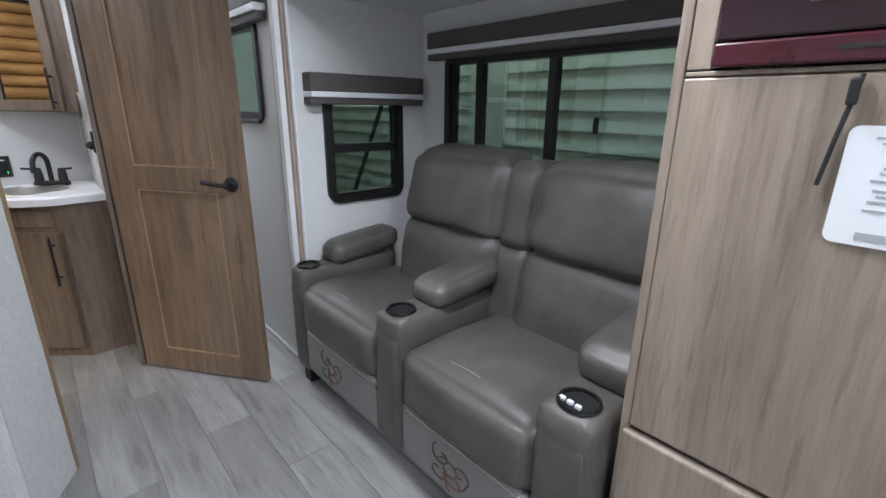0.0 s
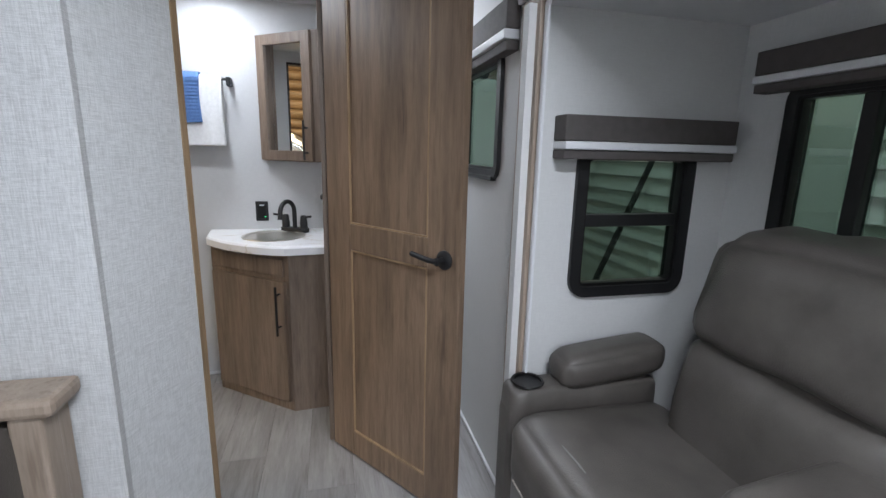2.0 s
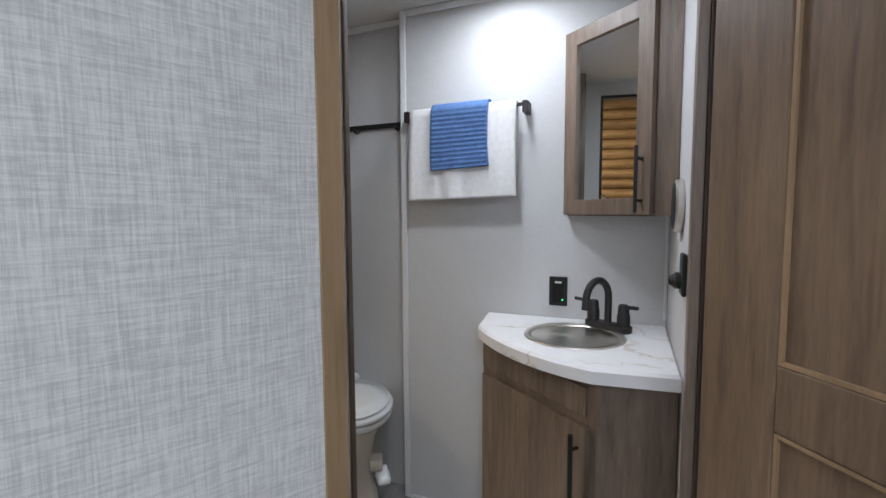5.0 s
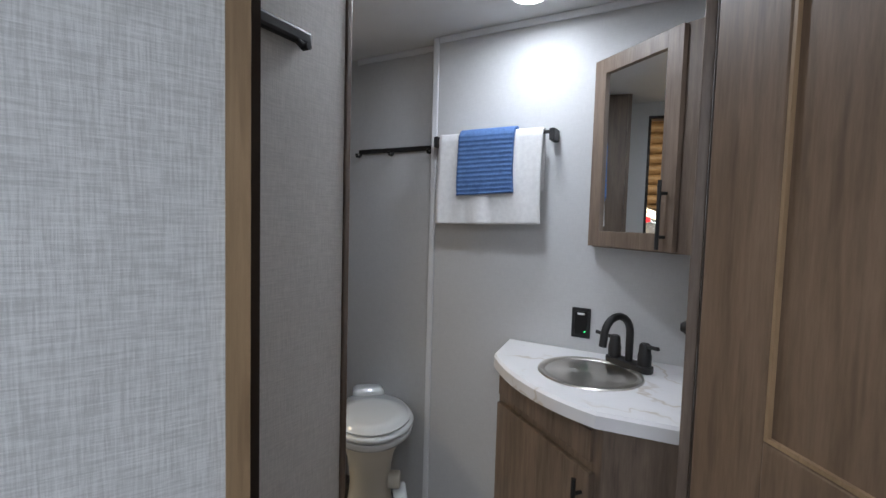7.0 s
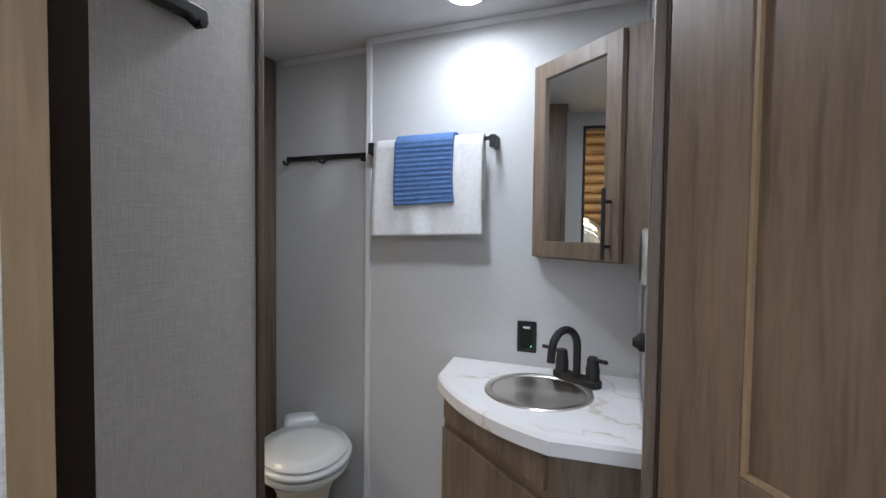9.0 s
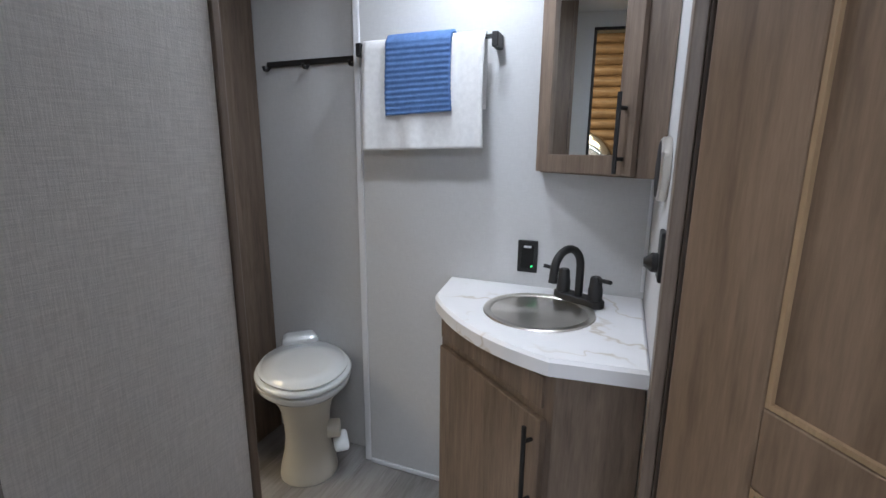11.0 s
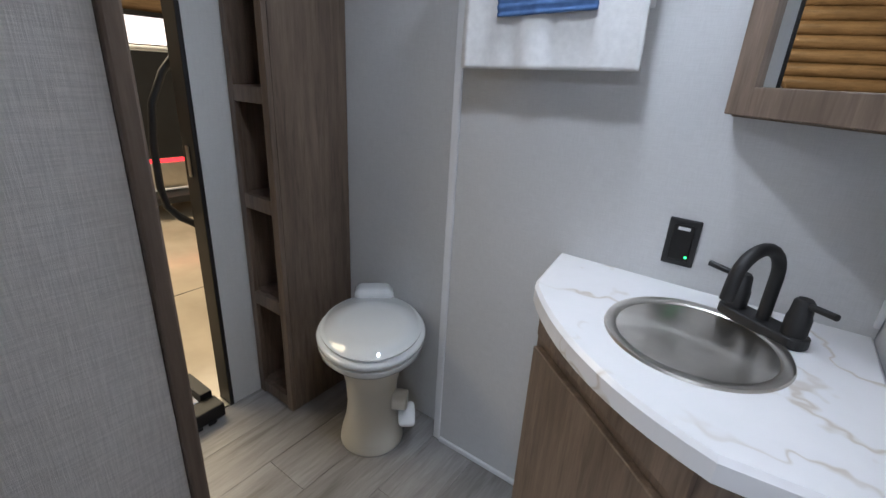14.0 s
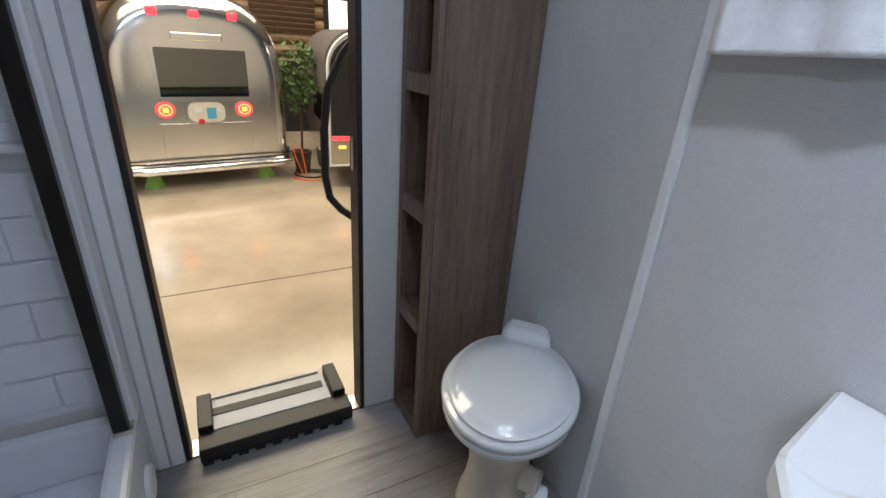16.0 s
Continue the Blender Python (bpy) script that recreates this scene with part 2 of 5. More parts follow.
def tube(pts, r, seg=10, bm=None, closed=False):
    bm = bm or bmesh.new()
    pts = [Vector(p) for p in pts]
    rings = []
    n = len(pts)
    for i, p in enumerate(pts):
        a = pts[(i - 1) % n] if closed else pts[max(i - 1, 0)]
        b = pts[(i + 1) % n] if closed else pts[min(i + 1, n - 1)]
        d = (b - a).normalized()
        u = d.orthogonal().normalized() if not rings else (last - d * last.dot(d)).normalized()
        last = u
        w = d.cross(u)
        rings.append([bm.verts.new(p + (u * math.cos(2 * math.pi * k / seg) + w * math.sin(2 * math.pi * k / seg)) * r) for k in range(seg)])
    pairs = list(zip(rings, rings[1:])) + ([(rings[-1], rings[0])] if closed else [])
    for a, b in pairs:
        for k in range(seg):
            bm.faces.new((a[k], a[(k + 1) % seg], b[(k + 1) % seg], b[k]))
    if not closed:
        bm.faces.new(rings[0][::-1]); bm.faces.new(rings[-1])
    bmesh.ops.recalc_face_normals(bm, faces=bm.faces)
    return bm


def lathe(profile, seg=40, sx=1.0, sy=1.0, centre=(0, 0), shift=None):
    bm = bmesh.new()
    rings = []
    for i, (r, z) in enumerate(profile):
        ox, oy = shift(z) if shift else (0, 0)
        rings.append([bm.verts.new((centre[0] + ox + r * sx * math.cos(2 * math.pi * k / seg), centre[1] + oy + r * sy * math.sin(2 * math.pi * k / seg), z)) for k in range(seg)])
    for a, b in zip(rings, rings[1:]):
        for k in range(seg):
            bm.faces.new((a[k], a[(k + 1) % seg], b[(k + 1) % seg], b[k]))
    bm.faces.new(rings[0][::-1]); bm.faces.new(rings[-1])
    bmesh.ops.recalc_face_normals(bm, faces=bm.faces)
    return bm


def cushion(x0, x1, y0, y1, z0, z1, r=0.04, puff=0.0, n=9, lean=None, wrinkle=0.0):
    """A rounded, padded block; puff swells its faces; lean(v) moves points."""
    bm = bmesh.new()
    bmesh.ops.create_cube(bm, size=2)
    bmesh.ops.subdivide_edges(bm, edges=bm.edges, cuts=n, use_grid_fill=True)
    h = Vector(((x1 - x0) / 2, (y1 - y0) / 2, (z1 - z0) / 2))
    c = Vector(((x1 + x0) / 2, (y1 + y0) / 2, (z1 + z0) / 2))
    for v in bm.verts:
        q = v.co.copy()
        # gather rings toward the borders so that the rounding has enough faces
        g = Vector([math.copysign(1 - (1 - abs(t)) ** 1.7, t) for t in q])
        p = Vector((g.x * h.x, g.y * h.y, g.z * h.z))
        inner = Vector([max(-(hh - r), min(hh - r, t)) for hh, t in zip(h, p)])
        d = p - inner
        if d.length > 1e-9:
            p = inner + d.normalized() * min(r, max(abs(d.x), abs(d.y), abs(d.z)))
        s = Vector([1 - abs(t) ** 2.5 for t in q])
        for i in range(3):
            j, k = (i + 1) % 3, (i + 2) % 3
            if abs(q[i]) > 0.99:
                p[i] += math.copysign(puff * s[j] * s[k], q[i])
        if wrinkle:
            w = c + p
            p += d.normalized() * wrinkle * noise.noise(Vector((w.x * 9, w.y * 9, w.z * 9)))
        v.co = c + p
        if lean:
            v.co = lean(v.co)
    for f in bm.faces:
        f.smooth = True
    return bm


def holed(axis, a0, a1, u0, u1, z0, z1, holes):
    """A wall slab across axis 'x' or 'y', from a0 to a1 thick, with rectangular holes (u0, u1, z0, z1)."""
    us = sorted({u0, u1, *[v for h in holes for v in h[:2]]})
    zs = sorted({z0, z1, *[v for h in holes for v in h[2:]]})
    bm = bmesh.new()
    for ua, ub in zip(us, us[1:]):
        for za, zb in zip(zs, zs[1:]):
            um, zm = (ua + ub) / 2, (za + zb) / 2
            if any(h[0] < um < h[1] and h[2] < zm < h[3] for h in holes):
                continue
            if axis == "x":
                box(a0, a1, ua, ub, za, zb, bm=bm)
            else:
                box(ua, ub, a0, a1, za, zb, bm=bm)
    bmesh.ops.remove_doubles(bm, verts=bm.verts, dist=1e-5)
    bm.verts.index_update()
    dup = {}
    for f in bm.faces:
        dup.setdefault(frozenset(v.index for v in f.verts), []).append(f)
    bmesh.ops.delete(bm, geom=[f for fs in dup.values() if len(fs) > 1 for f in fs], context="FACES")
    return bm


def mesh_of(name, bm, mat, smooth=None):
    me = bpy.data.meshes.new(name)
    if smooth:
        for f in bm.faces:
            f.smooth = True
    bm.to_mesh(me)
    bm.free()
    me.materials.append(mat)
    if smooth and smooth is not True:
        me.set_sharp_from_angle(angle=radians(smooth))
    return me


def part(name, bm, mat, parent, label="", smooth=None):
    ob = new(name, mesh_of(name, bm, mat, smooth))
    ob.parent = parent
    if label:
        tagged(ob, label)
    return ob


def solid(name, bm, mat, label, category, kind="", group="", smooth=None):
    return tagged(new(name, mesh_of(name, bm, mat, smooth)), label, category, group, kind)


def thing(name, label, category, kind="", group="", m=None):
    ob = new(name)
    ob.empty_display_size = 0.05
    if m is not None:
        ob.matrix_world = m
    return tagged(ob, label, category, group, kind)


def moved(bm, m):
    bmesh.ops.transform(bm, matrix=m, verts=bm.verts)
    return bm


def rounded_rect(w, h, r, n=6):
    pts = []
    for cx, cy, a in ((w / 2 - r, h / 2 - r, 0), (-w / 2 + r, h / 2 - r, 90), (-w / 2 + r, -h / 2 + r, 180), (w / 2 - r, -h / 2 + r, 270)):
        for k in range(n + 1):
            t = radians(a + 90 * k / n)
            pts.append((cx + r * math.cos(t), cy + r * math.sin(t)))
    return pts


def ring_frame(w, h, r, band, z0, z1):
    """A rounded frame with a rounded hole, in the local xy plane."""
    bm = bmesh.new()
    o, i = rounded_rect(w, h, r), rounded_rect(w - 2 * band, h - 2 * band, max(r - band, 0.008))
    loops = [[bm.verts.new((x, y, z)) for x, y in s] for s, z in ((o, z0), (o, z1), (i, z1), (i, z0))]
    n = len(o)
    for a, b in zip(loops, loops[1:] + loops[:1]):
        for k in range(n):
            bm.faces.new((a[k], a[(k + 1) % n], b[(k + 1) % n], b[k]))
    bmesh.ops.recalc_face_normals(bm, faces=bm.faces)
    return bm

# ---- the trailer's shell ----
XE, XH = -1.38, 0.945     # door-side wall face, hall wall face
LX, LY = 0.006, 2.714     # latch side of the bathroom doorway
HX, HY = 0.317, 3.34      # hinge side
DIAG = Vector((HX - LX, HY - LY, 0)).normalized()
OUT = Vector((DIAG.y, -DIAG.x, 0))
DOOR_H = 1.93


def diag_poly(s0, s1, d0, d1):
    """A plan rectangle along the slanted wall: s from the latch side, d outwards."""
    o = Vector((LX, LY, 0))
    return [tuple((o + DIAG * s + OUT * d).xy) for s, d in ((s0, d0), (s1, d0), (s1, d1), (s0, d1))]


DW = (Vector((HX, HY)) - Vector((LX, LY))).length
solid("ceiling", box(XE - 0.06, XH + 0.06, -2.1, 7.1, CEIL, CEIL + 0.05), CEILM, "white vinyl ceiling of the travel trailer", "ceiling", "structure")
floor = solid("floor", box(XE - 0.06, XH, -2.1, 7.1, -0.06, -0.004), JOINT, "grey oak vinyl plank floor", "floor", "structure")

# hall wall with its window, and the wall beside the slide-out
HWIN = (3.075, 3.92, 1.192, 1.62)
solid("wall_hall", holed("x", XH, XH + 0.05, 2.82, 7.1, 0, CEIL, [HWIN, (4.82, 6.55, 0.25, 1.75)]), WALLW, "smooth white hall wall with a window", "wall", "structure")
solid("wall_slide_head", box(XH, XH + 0.05, 1.15, 2.78, 1.70, CEIL), WALLW, "white header above the slide-out", "wall", "structure")
solid("wall_galley", box(XH, XH + 0.05, -2.1, 0.3, 0, CEIL), WALLW, "white wall behind the walker", "wall", "structure")
solid("wall_front", box(XE - 0.06, XH + 0.05, -2.15, -2.1, 0, CEIL), WALLW, "white end wall", "wall", "structure")
solid("wall_rear", holed("y", 7.1, 7.15, XE - 0.06, 2.0, 0, CEIL, [(0.15, 0.62, 1.05, 1.45)]), WALLW, "white bedroom end wall with a window", "wall", "structure")
DOOR_Y0, DOOR_Y1 = 3.163, 3.752
solid("wall_entry", holed("x", XE - 0.05, XE, -2.1, 7.1, 0, CEIL, [(DOOR_Y0, DOOR_Y1, 0.0, 1.95)]), WALLW, "white outer wall with the entry doorway", "wall", "structure")

# slide-out box
SY0, SY1, SX1, SZ = 1.13, 2.77, 1.66, 1.69
NWIN = (1.10, 1.50, 0.83, 1.29)
BWIN = (1.20, 2.575, 0.90, 1.475)
solid("wall_slide_end", holed("y", SY1, SY1 + 0.04, 0.90, SX1 + 0.04, 0.05, SZ, [NWIN]), WALLW, "white slide-out end wall with a small window", "wall", "structure")
solid("wall_slide_near", box(XH + 0.05, SX1 + 0.04, SY0 - 0.04, SY0, 0.05, SZ), WALLW, "white slide-out side wall", "wall", "structure")
solid("wall_slide_back", holed("x", SX1, SX1 + 0.04, SY0, SY1, 0.05, SZ, [BWIN]), WALLW, "white slide-out back wall with a wide window", "wall", "structure")
solid("ceiling_slide", box(0.96, SX1 + 0.04, SY0 - 0.04, SY1 + 0.04, SZ, SZ + 0.04), CEILM, "white slide-out ceiling", "ceiling", "structure")
solid("floor_slide", box(0.93, SX1 + 0.04, SY0 - 0.04, SY1 + 0.04, -0.02, 0.05, 0.008), PLANK, "raised slide-out floor", "floor", "structure")
# upright oak trim and white facing at the slide-out's corner
trim = thing("trim", "washed oak corner trim beside the slide-out", "trim", "structure")
part("post", box(XH - 0.022, XH - 0.001, 2.748, 2.815, 0.0, 1.72, 0.004), WOOD, trim)
part("post", box(XH - 0.018, XH - 0.001, 2.819, 2.888, 0.0, 1.72, 0.004), WOOD, trim)
part("edge_bead", box(0.932, 0.943, 2.716, 2.744, 0.05, 1.69, 0.008), WHITE, trim, "white edge bead")
part("head_cap", box(0.915, 0.943, 2.70, 2.90, 1.72, 1.80, 0.004), WHITE, trim, "white corner cap")
part("head_rail", box(0.915, 0.943, 1.15, 2.698, 1.69, 1.74, 0.004), WHITE, trim, "white head rail")
solid("baseboard", box(XH - 0.012, XH - 0.001, 2.89, 4.69, 0.0, 0.014, 0.003), WHITE, "thin white base bead along the hall wall", "baseboard", "structure")

# slanted bathroom wall
solid("wall_slanted", prism(diag_poly(-0.27, -0.012, -0.045, 0.0), 0, CEIL), LINEN, "linen-papered slanted bathroom wall", "wall", "structure")
solid("wall_slanted_head", prism(diag_poly(-0.012, DW + 0.01, -0.045, 0.0), DOOR_H + 0.02, CEIL), LINEN, "linen-papered strip above the bathroom door", "wall", "structure")
EX, EY = diag_poly(-0.27, 0, 0, 0)[0]
solid("wall_dinette", box(XE, EX + 0.01, EY - 0.005, EY + 0.04, 0, CEIL), LINEN, "linen-papered wall behind the dinette", "wall", "structure")
batten = solid("trim_seam", prism(diag_poly(-0.262, -0.232, 0.0, 0.0012), 0, CEIL), LINEN, "papered seam batten", "trim", "structure")
# hall's inner wall, shared with the bathroom
solid("wall_hall_inner", box(0.33, 0.368, 3.432, 4.72, 0, CEIL), BATHW, "white wall between hall and bathroom", "wall", "structure")
solid("trim_corner", box(0.3445, 0.374, 3.374, 3.43, 0, CEIL, 0.003), WHITE, "white corner post beside the bathroom door", "trim", "structure")
# doorway frame
door_frame = thing("door_frame", "dark brown door frame with oak edge", "door frame", "structure")
part("latch_jamb", prism(diag_poly(-0.012, 0.006, -0.055, 0.003), 0, DOOR_H + 0.02), WOOD_EDGE, door_frame, "oak edged jamb")
part("latch_stop", prism(diag_poly(-0.010, 0.026, -0.095, -0.057), 0, DOOR_H + 0.02), DARKBR, door_frame)
part("hinge_jamb", box(0.3265, 0.347, 3.342, 3.376, 0, DOOR_H + 0.02, 0.002), DARKBR, door_frame)
part("hinge_lining", box(0.308, 0.326, 3.352, 3.388, 0, DOOR_H + 0.02, 0.002), WOOD_BATH, door_frame)
part("head_jamb", prism(diag_poly(0.027, DW - 0.008, -0.095, 0.0), DOOR_H, DOOR_H + 0.02), DARKBR, door_frame)

# shower end wall inside the bathroom
solid("wall_shower_end", box(-0.33, -0.29, EY + 0.05, 3.160, 0, CEIL), LITPART, "linen-papered end wall of the shower", "wall", "structure")
solid("trim_shower_end", box(-0.332, -0.286, 3.161, 3.177, 0, CEIL, 0.003), WOOD_BATH, "oak edge of the shower end wall", "trim", "structure")
# back walls of the bathroom
TW = 4.117
solid("wall_towel", box(-0.645, 0.329, TW, TW + 0.1, 0, CEIL), BATHW, "pale grey bathroom wall behind the vanity", "wall", "structure")
solid("wall_niche", box(XE, -0.646, 4.185, 4.22, 0, CEIL), BATHW, "pale grey wall behind the toilet", "wall", "structure")
solid("trim_wall_corner", box(-0.668, -0.641, TW - 0.006, TW + 0.02, 0, CEIL - 0.002, 0.005), WHITE, "white corner bead on the bathroom wall", "trim", "structure")
bt = thing("trim_bath", "slim white trim round the bathroom wall", "trim", "structure")
part("base_bead", box(-0.638, -0.26, TW - 0.012, TW - 0.001, 0.0, 0.018, 0.004), WHITE, bt)
part("top_bead", box(-0.638, 0.325, TW - 0.008, TW - 0.001, CEIL - 0.028, CEIL - 0.002, 0.003), WHITE, bt)
part("niche_bead", box(-1.12, -0.672, 4.174, 4.184, CEIL - 0.028, CEIL - 0.002, 0.003), WHITE, bt)
part("corner_bead", box(0.318, 0.328, TW - 0.012, TW - 0.001, 0.86, CEIL - 0.03, 0.002), WHITE, bt)
# hall end: brown beam, dark jamb
solid("beam", box(0.37, XH - 0.002, 4.70, 4.74, 1.905, CEIL - 0.001, 0.003), BROWN, "taupe fabric header over the bedroom doorway", "beam", "structure")
solid("trim_beam_rail", box(0.37, XH - 0.002, 4.69, 4.75, 1.885, 1.902, 0.003), BLACK, "dark track under the header", "trim", "structure")


# ---- windows ----
def window(name, axis, plane, rect, r, label, split=None, horizontal=False, depth=0.03, pane_mat=None, band=0.035):
    """A rounded black framed window; plane is the inner wall face, the frame stands proud of it."""
    u0, u1, z0, z1 = rect
    w, h = u1 - u0 + 0.03, z1 - z0 + 0.03
    uc, zc = (u0 + u1) / 2, (z0 + z1) / 2
    if axis == "x":
        m = Matrix(((0, 0, -1, plane), (-1, 0, 0, uc), (0, 1, 0, zc), (0, 0, 0, 1)))
    else:
        m = Matrix(((1, 0, 0, uc), (0, 0, -1, plane), (0, 1, 0, zc), (0, 0, 0, 1)))
    win = thing(name, label, "window", "structure", m=m)
    part("window_frame", ring_frame(w, h, r, band, -0.05, 0.016), BLACK, win, smooth=30)
    part("inner_lip", ring_frame(w - 2 * band + 0.004, h - 2 * band + 0.004, max(r - band, 0.01), 0.012, -0.03, 0.006), BLACKM, win, smooth=30)
    iw, ih = w - 2 * band - 0.02, h - 2 * band - 0.02
    pm = pane_mat or GLASS
    cuts = split or []
    edges = [-iw / 2, *[(-iw / 2 + iw * c) for c in cuts], iw / 2] if not horizontal else [-ih / 2, *[(-ih / 2 + ih * c) for c in cuts], ih / 2]
    for a, b in zip(edges, edges[1:]):
        bm = box(a + 0.002, b - 0.002, -ih / 2, ih / 2, -0.026, -0.021) if not horizontal else box(-iw / 2, iw / 2, a + 0.002, b - 0.002, -0.026, -0.021)
        part("pane", bm, pm, win).visible_shadow = False
    for c in edges[1:-1]:
        bm = box(c - 0.02, c + 0.02, -ih / 2, ih / 2, -0.034, 0.002, 0.003) if not horizontal else box(-iw / 2, iw / 2, c - 0.02, c + 0.02, -0.034, 0.002, 0.003)
        part("mullion", bm, BLACK, win)
    return win


w1 = window("window_1", "x", XH, HWIN, 0.06, "black framed sliding hall window with rounded corners", [0.42])
part("sill_lip", box(-0.40, 0.40, -0.234, -0.216, 0.0, 0.022, 0.004), BLACKM, w1)
w2 = window("window_2", "y", SY1, NWIN, 0.06, "small black framed window beside the sofa", [0.52], True)
# bar at 0.13 is added, in place of a reflection's dark edge
w3 = window("window_3", "x", SX1, BWIN, 0.05, "wide black framed sliding window behind the sofa", [0.13, 0.43])
part("latch", box(0.11, 0.13, -0.02, 0.04, 0.003, 0.014, 0.003), BLACKM, w3)
w4 = window("window_4", "y", 7.1, (0.15, 0.62, 1.05, 1.45), 0.06, "small bedroom window with rounded corners", [0.4], True)


def valance(name, axis, face, u0, u1, z0, z1, depth, label):
    """A taupe window valance with a pale strip and an angled bottom."""
    v = thing(name, label, "valance", group="window valances")
    def bx(n, d0, d1, za, zb, mat, lab=""):
        bm = box(face - d1, face - d0, u0, u1, za, zb, 0.004) if axis == "x" else box(u0, u1, face - d1, face - d0, za, zb, 0.004)
        part(n, bm, mat, v, lab)
    h = z1 - z0
    bx("board", 0.002, depth, z0 + h * 0.42, z1, BROWN)
    bx("pale_strip", 0.002, depth + 0.006, z0 + h * 0.22, z0 + h * 0.41, WHITE, "pale grey strip")
    bx("bottom_rail", 0.002, depth - 0.004, z0, z0 + h * 0.21, BROWN)
    return v


valance("window_valance", "y", SY1, 1.0, 1.60, 1.262, 1.388, 0.075, "taupe valance with pale strip over the small window")
valance("window_valance", "x", SX1, SY0 + 0.01, 2.67, 1.468, 1.588, 0.06, "long taupe valance with pale strip over the wide window")
valance("window_valance", "x", XH, 2.935, 4.08, 1.598, 1.755, 0.05, "taupe valance with pale strip over the hall window")
valance("window_valance", "y", 7.1, 0.05, 0.72, 1.46, 1.57, 0.06, "small taupe valance over the bedroom window")
solid("wall_screw", lathe([(0.002, 0.0), (0.012, 0.0), (0.012, 0.004), (0.004, 0.006)], 12, centre=(0, 0)), BLACKM, "small dark knob on the hall wall", "knob", smooth=30).matrix_world = pose(XH, 4.28, 0.931, 0, -90, 0)


# ---- ceiling lamps ----
def strip_fixture(x, y, length, label):
    f = thing("strip_lamp", label, "lamp", group="ceiling strip lamps")
    part("housing", box(x - length / 2 - 0.01, x + length / 2 + 0.01, y - 0.022, y + 0.022, CEIL - 0.012, CEIL - 0.001, 0.003), WHITE, f)
    part("diffuser", box(x - length / 2, x + length / 2, y - 0.014, y + 0.014, CEIL - 0.018, CEIL - 0.0125, 0.002), LED, f, "lit white diffuser")


def puck_fixture(x, y):
    pk = thing("puck_lamp", "lit round bathroom ceiling lamp", "lamp", group="bathroom ceiling lamps")
    part("rim", lathe([(0.060, CEIL - 0.012), (0.065, CEIL - 0.008), (0.065, CEIL - 0.001), (0.04, CEIL - 0.001)], 32, centre=(x, y)), WHITE, pk, smooth=30)
    part("diffuser", lathe([(0.001, CEIL - 0.020), (0.04, CEIL - 0.019), (0.054, CEIL - 0.013)], 32, centre=(x, y)), PUCK, pk, "lit diffuser", smooth=30)


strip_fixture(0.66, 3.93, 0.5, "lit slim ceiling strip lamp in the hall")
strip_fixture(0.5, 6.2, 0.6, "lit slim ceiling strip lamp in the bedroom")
# second fixture goes with the added, unseen puck
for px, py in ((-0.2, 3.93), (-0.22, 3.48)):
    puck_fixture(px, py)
# fixtures for the two added living-space lamps, out of view
strip_fixture(0.64, 1.50, 0.5, "added strip lamp, out of view, lighting the living space")
strip_fixture(0.0, -0.9, 0.9, "added strip lamp, out of view, lighting the living space")


# ---- bathroom door, standing open ----
leaf_m = pose(0.352, 3.340, 0, 0, 0, -54)
door = thing("door_1", "washed oak panelled bathroom door, standing open", "door", "structure", m=leaf_m)
TH = 0.03


def door_piece(n, x0, x1, z0, z1, y0=-TH, y1=0.0, mat=None, bev=0.003):
    return part(n, box(x0, x1, y0, y1, z0, z1, bev), mat or WOOD_LEAF, door)


WOOD_LEAF = SHADED_OAK
L = 0.67
door_piece("stile", 0.0, 0.135, 0.012, DOOR_H - 0.005)
door_piece("stile", L - 0.135, L, 0.012, DOOR_H - 0.005)
door_piece("rail", 0.1355, L - 0.1355, 0.012, 0.12)
door_piece("rail", 0.1355, L - 0.1355, 0.90, 1.0)
door_piece("rail", 0.1355, L - 0.1355, DOOR_H - 0.10, DOOR_H - 0.005)
door_piece("panel", 0.136, L - 0.136, 0.1205, 0.8995, -TH + 0.008, -0.008, bev=0.0)
door_piece("panel", 0.136, L - 0.136, 1.0005, DOOR_H - 0.1005, -TH + 0.008, -0.008, bev=0.0)
for z0, z1 in ((0.121, 0.899), (1.001, DOOR_H - 0.101)):
    for y0, y1 in ((-TH + 0.001, -TH + 0.0075), (-0.0075, -0.001)):
        for a in ((0.1365, 0.142, z0, z1), (L - 0.142, L - 0.1365, z0, z1), (0.1425, L - 0.1425, z0, z0 + 0.006), (0.1425, L - 0.1425, z1 - 0.006, z1)):
            door_piece("bead", a[0], a[1], a[2], a[3], y0, y1, WOOD_EDGE, 0.0)
for zc in (0.25, 0.95, 1.65):
    h = door_piece("hinge", -0.006, 0.002, zc - 0.04, zc + 0.04, -0.010, 0.012, BLACKM, 0.002)
for s in (1, -1):
    y = 0.0005 if s > 0 else -TH - 0.0005
    hd = part("handle", moved(lathe([(0.031, 0), (0.031, 0.006), (0.026, 0.010), (0.012, 0.012), (0.011, 0.035), (0.013, 0.042), (0.004, 0.046)], 24), pose(L - 0.06, y, 0.94, -90 * s, 0, 0)), BLACK, door, "black lever handle", smooth=35)
    part("lever", tube([(L - 0.06, y + s * 0.04, 0.94), (L - 0.09, y + s * 0.045, 0.942), (L - 0.13, y + s * 0.043, 0.946), (L - 0.17, y + s * 0.038, 0.95)], 0.009, 12), BLACK, hd, smooth=40)


# ---- sofa ----
sofa = thing("theatre_sofa", "grey leatherette two-seat recliner sofa with cup holders", "sofa")
FX = 0.86


def lean_back(v):
    return Vector((v.x + (v.z - 0.45) * 0.20, v.y, v.z))


